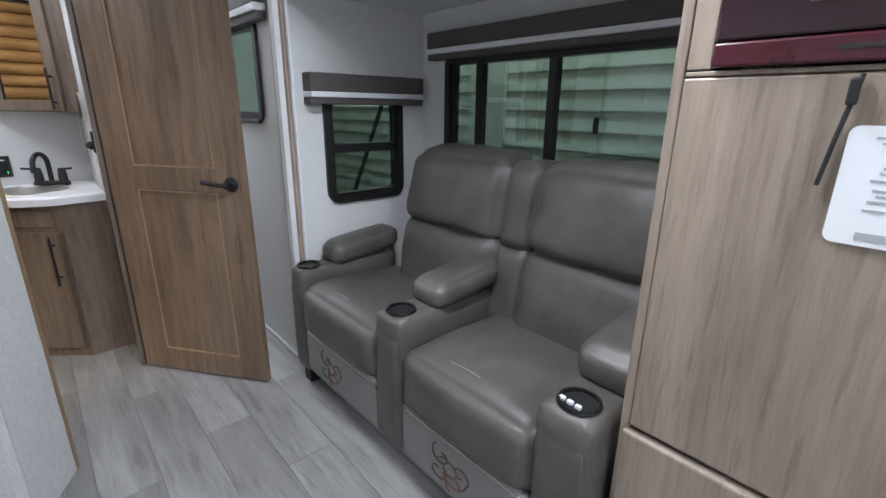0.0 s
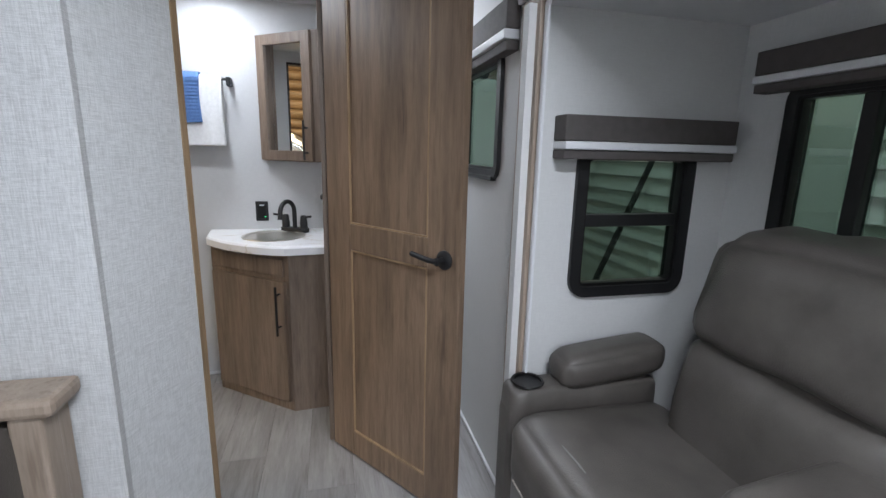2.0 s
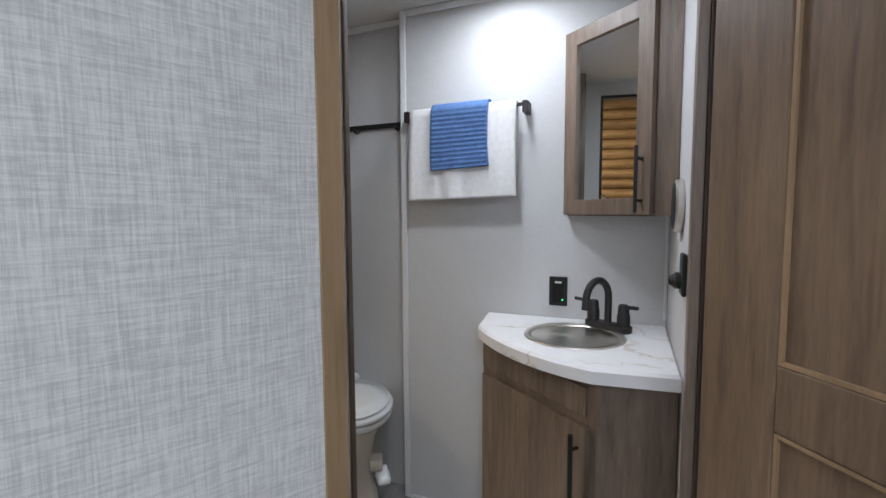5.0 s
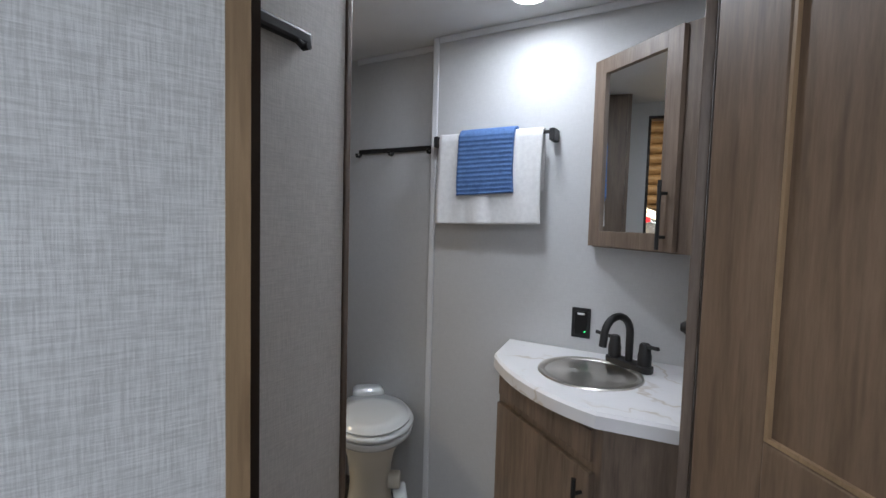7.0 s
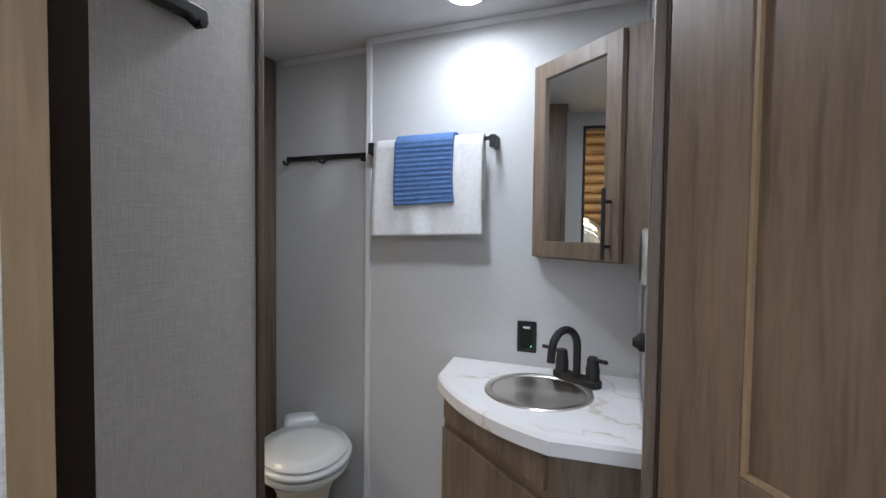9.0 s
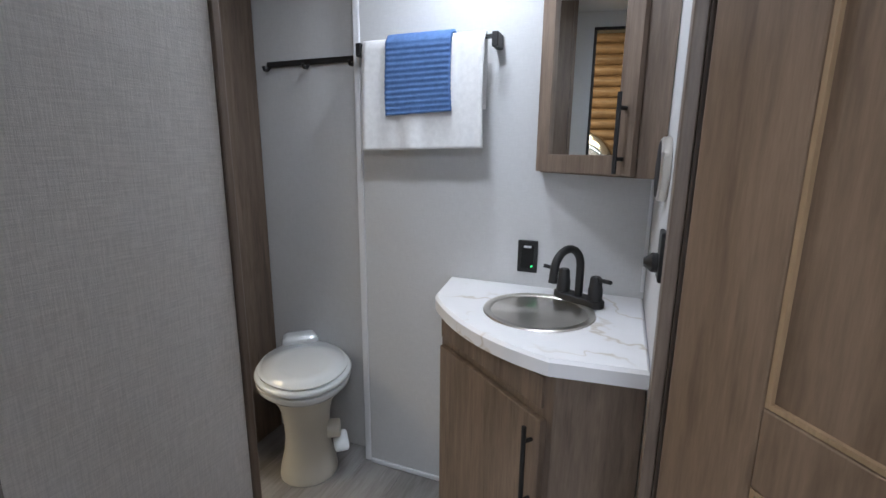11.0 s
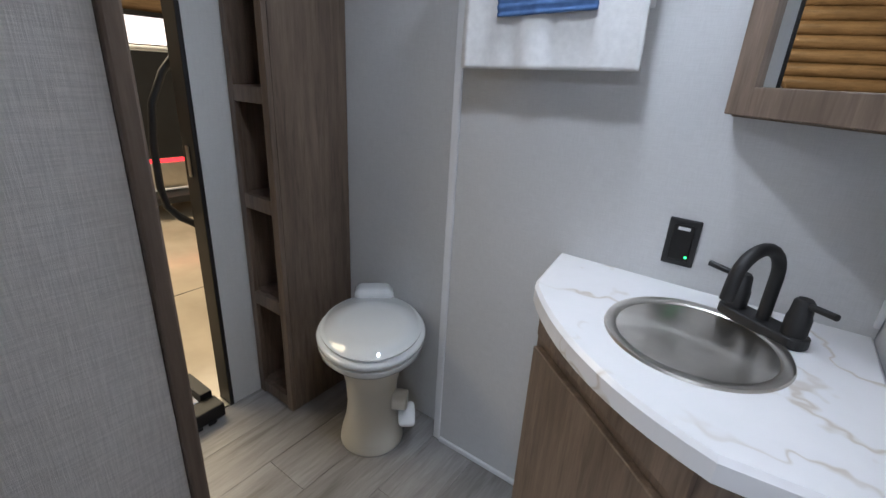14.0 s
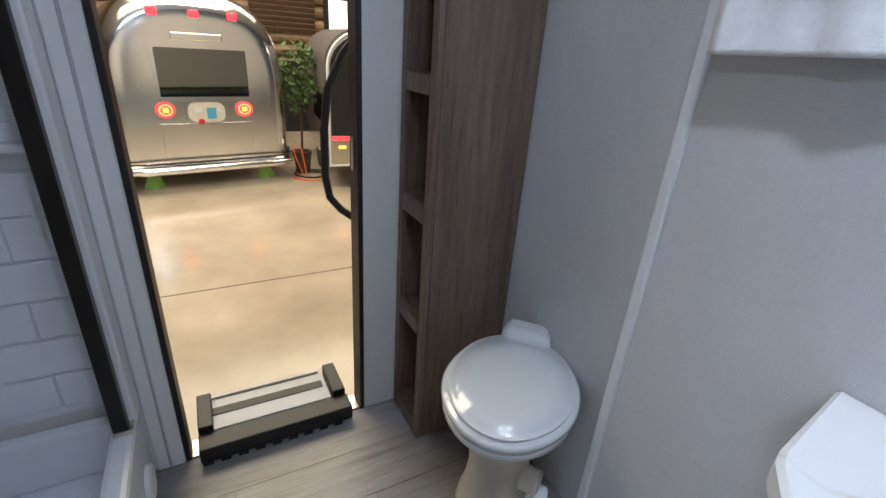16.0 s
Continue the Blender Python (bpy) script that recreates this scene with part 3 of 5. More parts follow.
part("base", box(FX + 0.06, 1.50, 1.235, 2.73, 0.055, 0.30, 0.01), LEATHER, sofa)
for i, (y0, y1) in enumerate(((1.385, 1.912), (2.062, 2.622))):
    st = part("seat", cushion(FX - 0.01, 1.36, y0, y1, 0.30, 0.515, 0.055, 0.018, 13, None, 0.008), LEATHER, sofa)
    part("front_seam", tube([(FX + 0.05 + 0.004, y0 + 0.03, 0.512), (FX + 0.055, (y0 + y1) / 2, 0.532), (FX + 0.054, y1 - 0.03, 0.512)], 0.0025, 6), LEATHER2, st)
    fr = part("footrest", cushion(FX - 0.004, FX + 0.07, y0 + 0.004, y1 - 0.004, 0.105, 0.315, 0.014, 0.004, 7), LEATHER2, sofa, "paler footrest panel with scroll embroidery")
    part("trim_strip", box(FX - 0.007, FX, y0 + 0.02, y1 - 0.03, 0.300, 0.306, 0.002), STEEL, fr, "chrome trim strip")
    yc = (y0 + y1) / 2 + (0.05 if i else 0.02)
    for k, (dy, dz, r0, turns, ph, mt) in enumerate(((0.00, 0.00, 0.055, 0.9, 0.2, RUST), (0.05, -0.03, 0.045, 1.0, 2.2, DKSTITCH), (-0.05, 0.02, 0.04, -1.0, 4.0, DKSTITCH), (-0.03, -0.04, 0.05, 0.8, 5.2, RUST), (0.03, 0.04, 0.05, -0.9, 1.0, DKSTITCH), (0.0, -0.01, 0.075, 0.45, 3.1, RUST))):
        pts = []
        for q in range(15):
            u = q / 14
            a = ph + turns * 2 * math.pi * u
            rr = r0 * (1 - 0.72 * u)
            pts.append((FX - 0.0085, yc + dy + rr * math.cos(a), 0.205 + dz * 0.9 + rr * 0.8 * math.sin(a)))
        part("scroll_stitch", tube(pts, 0.0028, 5), mt, fr)
    b0, b1 = ((1.23, 1.80), (1.95, 2.49))[i]
    part("back_lower", cushion(1.25, 1.47, b0, b1, 0.46, 0.785, 0.05, 0.022, 11, lean_back, 0.016), LEATHER, sofa)
    part("headrest", cushion(1.245, 1.47, b0 - 0.004, b1 + 0.004, 0.765, 1.075, 0.06, 0.024, 11, lean_back, 0.016), LEATHER, sofa)
part("back_lower", cushion(1.27, 1.47, 1.80, 1.94, 0.46, 0.77, 0.035, 0.01, 8, lean_back, 0.010), LEATHER, sofa)
part("headrest", cushion(1.265, 1.46, 1.80, 1.94, 0.765, 1.065, 0.035, 0.012, 8, lean_back, 0.010), LEATHER, sofa)
part("back_shell", box(1.48, 1.60, 1.20, 2.56, 0.10, 0.98, 0.02), LEATHER, sofa)


def arm(y0, y1, front_bottom, top, pad_h, lab):
    a = part("arm", cushion(FX - 0.005, 1.36, y0, y1, front_bottom, top, 0.03, 0.003, 9), LEATHER, sofa)
    yc = (y0 + y1) / 2
    part("arm_pad", cushion(1.02, 1.37, y0 - 0.008, y1 + 0.004, top - 0.012, top + pad_h, 0.034, 0.01, 9, lambda v: Vector((v.x, v.y, v.z + (v.x - 1.02) * 0.10))), LEATHER, a)
    cup = part("cup_holder", lathe([(0.047, top + 0.002), (0.052, top + 0.006), (0.050, top + 0.010), (0.043, top + 0.010), (0.041, top - 0.004), (0.036, top - 0.004)], 36, centre=(0.922, yc)), BLACKM, a, "black cup holder ring", smooth=40)
    part("cup_floor", lathe([(0.030, top + 0.0015), (0.0405, top + 0.003), (0.038, top + 0.0035), (0.001, top + 0.0025)], 30, centre=(0.922, yc)), BLACK, cup, smooth=40)
    part("front_panel", cushion(FX - 0.009, FX + 0.02, y0 + 0.015, y1 - 0.015, front_bottom + 0.03, top - 0.07, 0.008, 0.003, 6), LEATHER, a)
    return cup


c_l = arm(2.615, 2.735, 0.08, 0.575, 0.085, "")
c_m = arm(1.915, 2.062, 0.10, 0.60, 0.075, "")
c_r = arm(1.232, 1.385, 0.08, 0.61, 0.085, "")
for k in range(3):
    part("button", box(0.894 + 0.002 * k, 0.905 + 0.002 * k, 1.290 + 0.022 * k, 1.305 + 0.022 * k, 0.612, 0.6215, 0.002), WHITE, c_r, "white button")
part("console_seam", tube([(FX - 0.008, 1.92, 0.30), (FX - 0.010, 1.988, 0.298), (FX - 0.008, 2.057, 0.30)], 0.003, 6), DKSTITCH, sofa)
for y in (1.30, 2.69):
    part("foot", box(FX + 0.02, FX + 0.08, y - 0.03, y + 0.03, 0.0, 0.085, 0.004), BLACK, sofa)
    part("foot", box(1.40, 1.46, y - 0.03, y + 0.03, 0.05, 0.1, 0.004), BLACK, sofa)


# ---- tall cabinet with the oven ----
cab = thing("tall_cabinet", "tall washed oak cabinet with drawer and built-in oven", "cabinet")
CX, CY1, CY0 = 0.93, 1.213, 0.32
part("side_panel", box(CX, 1.50, CY1 - 0.018, CY1, 0, CEIL - 0.001, 0.002), WOOD, cab)
part("side_panel", box(CX, 1.50, CY0, CY0 + 0.018, 0, CEIL - 0.001, 0.002), WOOD, cab)
part("back_panel", box(1.48, 1.50, CY0 + 0.019, CY1 - 0.019, 0, CEIL - 0.001), WOOD, cab)
part("face_panel", box(CX - 0.004, CX + 0.016, CY0 + 0.02, CY1 - 0.020, 0.620, 1.305, 0.004), WOOD, cab)
part("drawer_front", box(CX - 0.014, CX + 0.016, CY0 + 0.02, CY1 - 0.010, 0.06, 0.608, 0.006), WOOD, cab)
part("face_strip", box(CX - 0.004, CX + 0.016, CY1 - 0.0195, CY1 - 0.001, 0.620, CEIL - 0.002, 0.002), WOOD, cab)
part("upper_rail", box(CX - 0.001, CX + 0.016, CY0 + 0.02, CY1 - 0.021, 1.307, 1.315, 0.002), WOOD, cab)
part("oven_surround", box(CX - 0.002, CX + 0.016, 1.155, CY1 - 0.021, 1.317, 1.758, 0.002), WOOD, cab)
part("upper_panel", box(CX - 0.002, CX + 0.016, CY0 + 0.02, CY1 - 0.021, 1.76, CEIL - 0.002, 0.002), WOOD, cab)
oven = thing("built_in_oven", "dark glass built-in oven with maroon trim", "oven")
part("body", box(CX + 0.018, 1.46, CY0 + 0.05, 1.14, 1.34, 1.75), BLACK, oven)
part("glass_front", box(CX - 0.012, CX + 0.017, CY0 + 0.06, 1.152, 1.356, 1.755, 0.004), REDBLACK, oven)
lower = part("lower_trim", box(CX - 0.014, CX + 0.017, CY0 + 0.06, 1.152, 1.318, 1.354, 0.004), MAROON, oven, "maroon vent trim")
for k in range(5):
    part("vent_slot", box(CX - 0.0155, CX - 0.010, 1.0 - 0.10 * k - 0.07, 1.0 - 0.10 * k, 1.334, 1.340), BLACK, lower)
part("shelf_rack", tube([(CX - 0.013, 1.04, 1.40), (CX - 0.013, 0.60, 1.40)], 0.003, 6), STEEL, oven)
card = thing("info_card", "white laminated information card hung on the cabinet", "card")
part("sheet", moved(prism(rounded_rect(0.155, 0.16, 0.012), -0.001, 0.001), Matrix(((0, 0, 1, CX - 0.0085), (1, 0, 0, 0.887), (0, 1, 0, 1.158), (0, 0, 0, 1)))), PAPER, card)
for z, w in ((1.203, 0.06), (1.196, 0.045), (1.165, 0.03), (1.158, 0.035), (1.148, 0.05), (1.135, 0.04), (1.128, 0.03), (1.12, 0.045), (1.108, 0.05)):
    part("text_bar", box(CX - 0.0105, CX - 0.0096, 0.905 - w / 2, 0.905 + w / 2, z + 0.018, z + 0.021), GREYINK, card)
part("logo_bar", box(CX - 0.0105, CX - 0.0096, 0.84, 0.93, 1.086, 1.097), GREYINK, card, "grey logo bar")
strap = thing("hanging_strap", "black strap with buckle hung on the cabinet", "strap")
part("strip", tube([(CX - 0.012, 0.965, 1.303), (CX - 0.012, 0.977, 1.22), (CX - 0.012, 0.985, 1.155)], 0.0032, 8), BLACK, strap)
part("buckle", box(CX - 0.022, CX - 0.008, 0.964, 0.976, 1.263, 1.298, 0.003), BLACK, strap)

# ---- dinette bench ----
bench = thing("dinette_bench", "dinette bench end with grey cushion and oak frame", "bench")
BY = EY - 0.006
part("back_board", box(XE + 0.02, -0.185, BY - 0.045, BY - 0.002, 0.0, 0.785, 0.004), WOOD, bench)
part("cap", box(XE + 0.02, -0.155, BY - 0.11, BY - 0.002, 0.785, 0.823, 0.012), WOOD, bench, "rounded oak cap")
part("end_post", box(-0.235, -0.18, BY - 0.10, BY - 0.046, 0.0, 0.785, 0.006), WOOD, bench)
part("back_cushion", cushion(XE + 0.04, -0.24, BY - 0.17, BY - 0.05, 0.46, 0.78, 0.03, 0.012, 9), LEATHER, bench)
part("seat_box", box(XE + 0.02, -0.17, BY - 0.60, BY - 0.10, 0.0, 0.36, 0.004), WOOD, bench)
part("seat_cushion", cushion(XE + 0.03, -0.18, BY - 0.62, BY - 0.12, 0.36, 0.47, 0.03, 0.01, 9), LEATHER, bench)

# ---- vanity ----
A, B = Vector((-0.262, 3.952)), Vector((0.140, 3.622))
van = thing("vanity_cabinet", "grey oak corner vanity cabinet with one door", "cabinet")
part("body", prism([(-0.262, TW - 0.002), tuple(A), tuple(B), (0.327, 3.640), (0.327, TW - 0.002)], 0.0, 0.80), WOOD_BATH, van)
fd = (B - A).normalized()
fn = Vector((fd.y, -fd.x))
if fn.y > 0:
    fn = -fn
fl = (B - A).length


def front(s0, s1, d0, d1):
    return [tuple(A + fd * s + fn * d) for s, d in ((s0, d0), (s1, d0), (s1, d1), (s0, d1))]


vd = part("door", prism(front(0.02, fl - 0.02, 0.001, 0.019), 0.05, 0.665, 0.004), WOOD_BATH, van)
part("top_rail", prism(front(0.012, fl - 0.03, 0.001, 0.010), 0.688, 0.770, 0.003), WOOD_BATH, van)
p0 = A + fd * (fl - 0.045) + fn * 0.045
pull = part("handle", tube([(p0.x, p0.y, 0.405), (p0.x, p0.y, 0.645)], 0.006, 10), BLACK, vd, "black bar pull", smooth=40)
for z in (0.445, 0.605):
    q = A + fd * (fl - 0.045) + fn * 0.02
    part("stem", tube([(q.x, q.y, z), (p0.x, p0.y, z)], 0.005, 8), BLACK, pull)

SC, SR = Vector((0.054, 3.874)), 0.145


def worktop():
    left, mid = Vector((-0.262, 3.888)), Vector((0.128, 3.582))
    ctrl = Vector((-0.125, 3.625))
    pts = [(-0.297, TW - 0.003), (-0.271, 3.915)]
    for k in range(13):
        t = k / 12
        p = left * (1 - t) ** 2 + ctrl * 2 * t * (1 - t) + mid * t * t
        pts.append(tuple(p.lerp(left.lerp(mid, t), 0.25)))
    pts += [(0.328, 3.602), (0.328, TW - 0.003)]
    bm = bmesh.new()
    n = 48
    top, bot, inn, inb = [], [], [], []
    outline = []
    # resample the outline so that it can be bridged with the round hole
    loop = [Vector(p) for p in pts]
    for k in range(n):
        a = 2 * math.pi * k / n
        d = Vector((math.cos(a), math.sin(a)))
        best = None
        for p, q in zip(loop, loop[1:] + loop[:1]):
            e = q - p
            den = d.x * e.y - d.y * e.x
            if abs(den) < 1e-9:
                continue
            w = p - SC
            t, s = (w.x * e.y - w.y * e.x) / den, (w.x * d.y - w.y * d.x) / den
            if t > 0 and -1e-6 <= s <= 1 + 1e-6:
                best = t if best is None else min(best, t)
        outline.append((a, SC + d * best))
    for p in loop:
        v = p - SC
        outline.append((math.atan2(v.y, v.x) % (2 * math.pi), p))
    outline = sorted(outline, key=lambda o: o[0])
    zt, zb = 0.84, 0.80
    for a, p in outline:
        c = SC + Vector((math.cos(a), math.sin(a))) * (SR - 0.006)
        s = SC + (p - SC) * (1 - 0.008 / (p - SC).length)
        inb.append(bm.verts.new((c.x, c.y, zb)))
        inn.append(bm.verts.new((c.x, c.y, zt)))
        top.append((bm.verts.new((s.x, s.y, zt)), bm.verts.new((p.x, p.y, zt - 0.008))))
        bot.append(bm.verts.new((p.x, p.y, zb)))
    m = len(outline)
    for k in range(m):
        j = (k + 1) % m
        for q in ((inb[k], inb[j], inn[j], inn[k]), (inn[k], inn[j], top[j][0], top[k][0]), (top[k][0], top[j][0], top[j][1], top[k][1]), (top[k][1], top[j][1], bot[j], bot[k]), (bot[k], bot[j], inb[j], inb[k])):
            bm.faces.new(q)
    bmesh.ops.remove_doubles(bm, verts=bm.verts, dist=1e-5)
    bmesh.ops.recalc_face_normals(bm, faces=bm.faces)
    return bm


solid("worktop", worktop(), MARBLE, "white marble-look laminate vanity top with rounded front", "countertop")
sink = thing("sink_basin", "round brushed steel sink set in the vanity top", "sink")
part("basin", lathe([(SR + 0.008, 0.8405), (SR + 0.006, 0.845), (SR - 0.010, 0.845), (SR - 0.016, 0.838), (SR - 0.022, 0.80), (SR - 0.035, 0.745), (SR - 0.07, 0.715), (0.025, 0.708), (0.001, 0.707)], 56, centre=SC), STEEL, sink, smooth=50)
part("drain", lathe([(0.022, 0.709), (0.022, 0.713), (0.012, 0.712), (0.002, 0.711)], 24, centre=SC), STEEL, sink, "steel drain", smooth=40)
fa = thing("faucet", "matte black arched two-handle faucet", "faucet", m=pose(0.148, 3.998, 0.8405, 0, 0, -32))
part("base_plate", moved(prism(rounded_rect(0.165, 0.052, 0.025), 0, 0.022, 0.004), Matrix.Identity(4)), BLACK, fa)
part("spout", tube([(0, 0, 0.02), (0, 0, 0.10)] + [(0, -0.058 + 0.058 * math.cos(radians(a)), 0.108 + 0.058 * math.sin(radians(a))) for a in range(0, 181, 15)] + [(0, -0.120, 0.078)], 0.0115, 14), BLACK, fa, smooth=40)
for s in (-1, 1):
    hb = part("tap_handle", moved(lathe([(0.020, 0.02), (0.020, 0.055), (0.018, 0.060), (0.016, 0.085), (0.012, 0.09)], 20), Matrix.Translation((0.056 * s, 0, 0))), BLACK, fa, smooth=35)
    part("tap_lever", tube([(0.056 * s, 0, 0.08), (0.056 * s + 0.028 * s, -0.012, 0.086), (0.056 * s + 0.06 * s, -0.022, 0.09)], 0.006, 10), BLACK, hb)
outlet = thing("wall_outlet", "black wall outlet with a green light", "outlet")
part("plate", box(-0.061, 0.004, TW - 0.008, TW - 0.001, 0.884, 0.991, 0.003), BLACK, outlet)
part("socket", box(-0.050, -0.007, TW - 0.011, TW - 0.0085, 0.897, 0.979, 0.002), BLACKM, outlet)
part("label", box(-0.040, -0.016, TW - 0.0125, TW - 0.0112, 0.967, 0.974), WHITE, outlet)
part("indicator", box(-0.015, -0.011, TW - 0.0125, TW - 0.0112, 0.905, 0.909), GREENLED, outlet, "green light")

# ---- mirror cabinet ----
P, Q = Vector((0.003, 4.085)), Vector((0.270, 3.870))
Z0, Z1 = 1.211, 1.828
mc = thing("mirror_cabinet", "grey oak corner mirror cabinet", "cabinet")
part("body", prism([(0.003, TW - 0.002), tuple(P), tuple(Q), (0.328, 3.845), (0.328, TW - 0.002)], Z0, Z1), WOOD_BATH, mc)
gd = (Q - P).normalized()
gn = Vector((gd.y, -gd.x))
if gn.y > 0:
    gn = -gn
gl = (Q - P).length


def face(s0, s1, d0, d1):
    return [tuple(P + gd * s + gn * d) for s, d in ((s0, d0), (s1, d0), (s1, d1), (s0, d1))]


md = part("door", prism(face(0.0, 0.05, 0.001, 0.019), Z0 + 0.004, Z1 - 0.004, 0.002), WOOD_BATH, mc)
part("stile", prism(face(gl - 0.052, gl - 0.002, 0.001, 0.019), Z0 + 0.004, Z1 - 0.004, 0.002), WOOD_BATH, md)
part("rail", prism(face(0.0505, gl - 0.0525, 0.001, 0.019), Z0 + 0.004, Z0 + 0.054, 0.002), WOOD_BATH, md)
part("rail", prism(face(0.0505, gl - 0.0525, 0.001, 0.019), Z1 - 0.054, Z1 - 0.004, 0.002), WOOD_BATH, md)
part("mirror", prism(face(0.0505, gl - 0.0525, 0.004, 0.010), Z0 + 0.0545, Z1 - 0.0545), MIRROR, md, "mirror pane")
r0 = P + gd * (gl - 0.03) + gn * 0.045
mh = part("handle", tube([(r0.x, r0.y, Z0 + 0.01), (r0.x, r0.y, Z0 + 0.20)], 0.0055, 10), BLACK, md, "black bar pull")
for z in (Z0 + 0.045, Z0 + 0.165):
    q = P + gd * (gl - 0.03) + gn * 0.019
    part("stem", tube([(q.x, q.y, z), (r0.x, r0.y, z)], 0.005, 8), BLACK, mh)

# ---- towels and rails ----
BZ = 1.606
bar = thing("towel_bar", "black square towel bar with end posts", "towel bar")
part("bar", box(-0.612, -0.138, TW - 0.062, TW - 0.050, BZ - 0.006, BZ + 0.006, 0.002), BLACK, bar)
for x in (-0.612, -0.146):
    part("post", box(x - 0.008, x + 0.012, TW - 0.066, TW - 0.001, BZ - 0.03, BZ + 0.012, 0.003), BLACK, bar)


def towel(name, x0, x1, z_low, r, mat, label, fold, ribs=0.0):
    """A towel folded over the bar, hanging in soft folds."""
    t = thing(name, label, "towel")
    bm = bmesh.new()
    yb = TW - 0.056
    prof = [(yb + r, z_low + 0.12)] + [(yb + r, BZ - 0.03)] + [(yb + r * math.cos(radians(a)), BZ + r * math.sin(radians(a))) for a in range(0, 181, 20)]
    steps = 40
    for k in range(1, steps + 1):
        prof.append((yb - r - 0.004, BZ - (BZ - z_low) * k / steps))
    nx = 26
    grid = []
    for i in range(nx + 1):
        u = i / nx
        row = []
        for j, (y, z) in enumerate(prof):
            d = max(0.0, (BZ - z) / (BZ - z_low))
            front_side = y < yb
            sway = fold * d * (math.sin(u * 9.5 + 0.6) + 0.5 * math.sin(u * 21 + 2)) if front_side else 0
            edge = 0.012 * d * math.sin(d * 3 + u * 4)
            rib = ribs * (0.5 + 0.5 * math.sin(z * 2 * math.pi / 0.0165)) if front_side and j > 10 else 0
            row.append(bm.verts.new((x0 + (x1 - x0) * u + edge * (u - 0.5), y - abs(sway) - rib, z + (0.010 * (u - 0.5) * d))))
        grid.append(row)
    for a, b in zip(grid, grid[1:]):
        for k in range(len(prof) - 1):
            bm.faces.new((a[k], a[k + 1], b[k + 1], b[k]))
    ob = part("cloth", bm, mat, t, smooth=True)
    sol = ob.modifiers.new("thickness", "SOLIDIFY")
    sol.thickness, sol.offset = 0.006, 0
    return t


tw = towel("white_towel", -0.588, -0.172, 1.277, 0.014, TOWELW, "white terry bath towel folded over the bar", 0.013)
towel("blue_towel", -0.494, -0.272, 1.388, 0.026, TOWELB, "small blue ribbed hand towel over the white towel", 0.004, 0.006)
hk = thing("hook_rail", "black wall rail with three hooks", "hook rail")
part("rail", box(-1.10, -0.685, 4.168, 4.184, 1.587, 1.607, 0.004), BLACK, hk)
for x in (-1.085, -0.90, -0.70):
    part("hook", tube([(x, 4.17, 1.585), (x, 4.155, 1.572), (x, 4.14, 1.572), (x, 4.134, 1.585)], 0.006, 8), BLACK, hk)
rk = thing("hook_rail", "black robe hook rail on the shower end wall", "hook rail")
part("rail", box(-0.289, -0.272, 2.76, 3.06, 1.572, 1.597, 0.006), BLACK, rk)
part("hook", tube([(-0.275, 3.03, 1.573), (-0.262, 3.03, 1.561), (-0.25, 3.03, 1.561)], 0.006, 8), BLACK, rk)
th = thing("thermostat", "round silver thermostat with a black face", "thermostat")
part("ring", moved(lathe([(0.066, 0), (0.068, 0.003), (0.067, 0.016), (0.061, 0.020), (0.058, 0.018)], 40), pose(0.3295, 3.74, 1.238, 0, -90, 0)), STEEL, th, smooth=40)
part("face", moved(lathe([(0.060, 0.0195), (0.057, 0.022), (0.030, 0.024), (0.001, 0.025)], 40), pose(0.3295, 3.74, 1.238, 0, -90, 0)), BLACK, th, smooth=40)
sw = thing("switch_knob", "black wall switch with a knob", "switch")
part("plate", box(0.319, 0.3295, 3.590, 3.650, 1.028, 1.126, 0.004), BLACK, sw)
part("knob", moved(lathe([(0.014, 0), (0.014, 0.008), (0.010, 0.012), (0.006, 0.018)], 20), pose(0.319, 3.620, 1.062, 0, -90, 0) @ Matrix.Scale(1.4, 4)), BLACK, sw, smooth=35)

# ---- toilet ----
T0 = Vector((-0.838, 3.966))
toilet = thing("toilet", "white pedestal camper toilet with closed lid", "toilet", m=pose(T0.x, T0.y, 0, 0, 0, 42))


def egg(n, w, lf, lb, z):
    """Egg outline: front towards -y."""
    return [(w * math.sin(a) * (1 - 0.10 * math.cos(a)), -(lf if math.cos(a) > 0 else lb) * math.cos(a), z) for a in (2 * math.pi * k / n for k in range(n))]


def stack(rings, smooth_caps=True):
    bm = bmesh.new()
    vs = [[bm.verts.new(p) for p in r] for r in rings]
    n = len(vs[0])
    for a, b in zip(vs, vs[1:]):
        for k in range(n):
            bm.faces.new((a[k], a[(k + 1) % n], b[(k + 1) % n], b[k]))
    bm.faces.new(vs[0][::-1]); bm.faces.new(vs[-1])
    bmesh.ops.recalc_face_normals(bm, faces=bm.faces)
    return bm


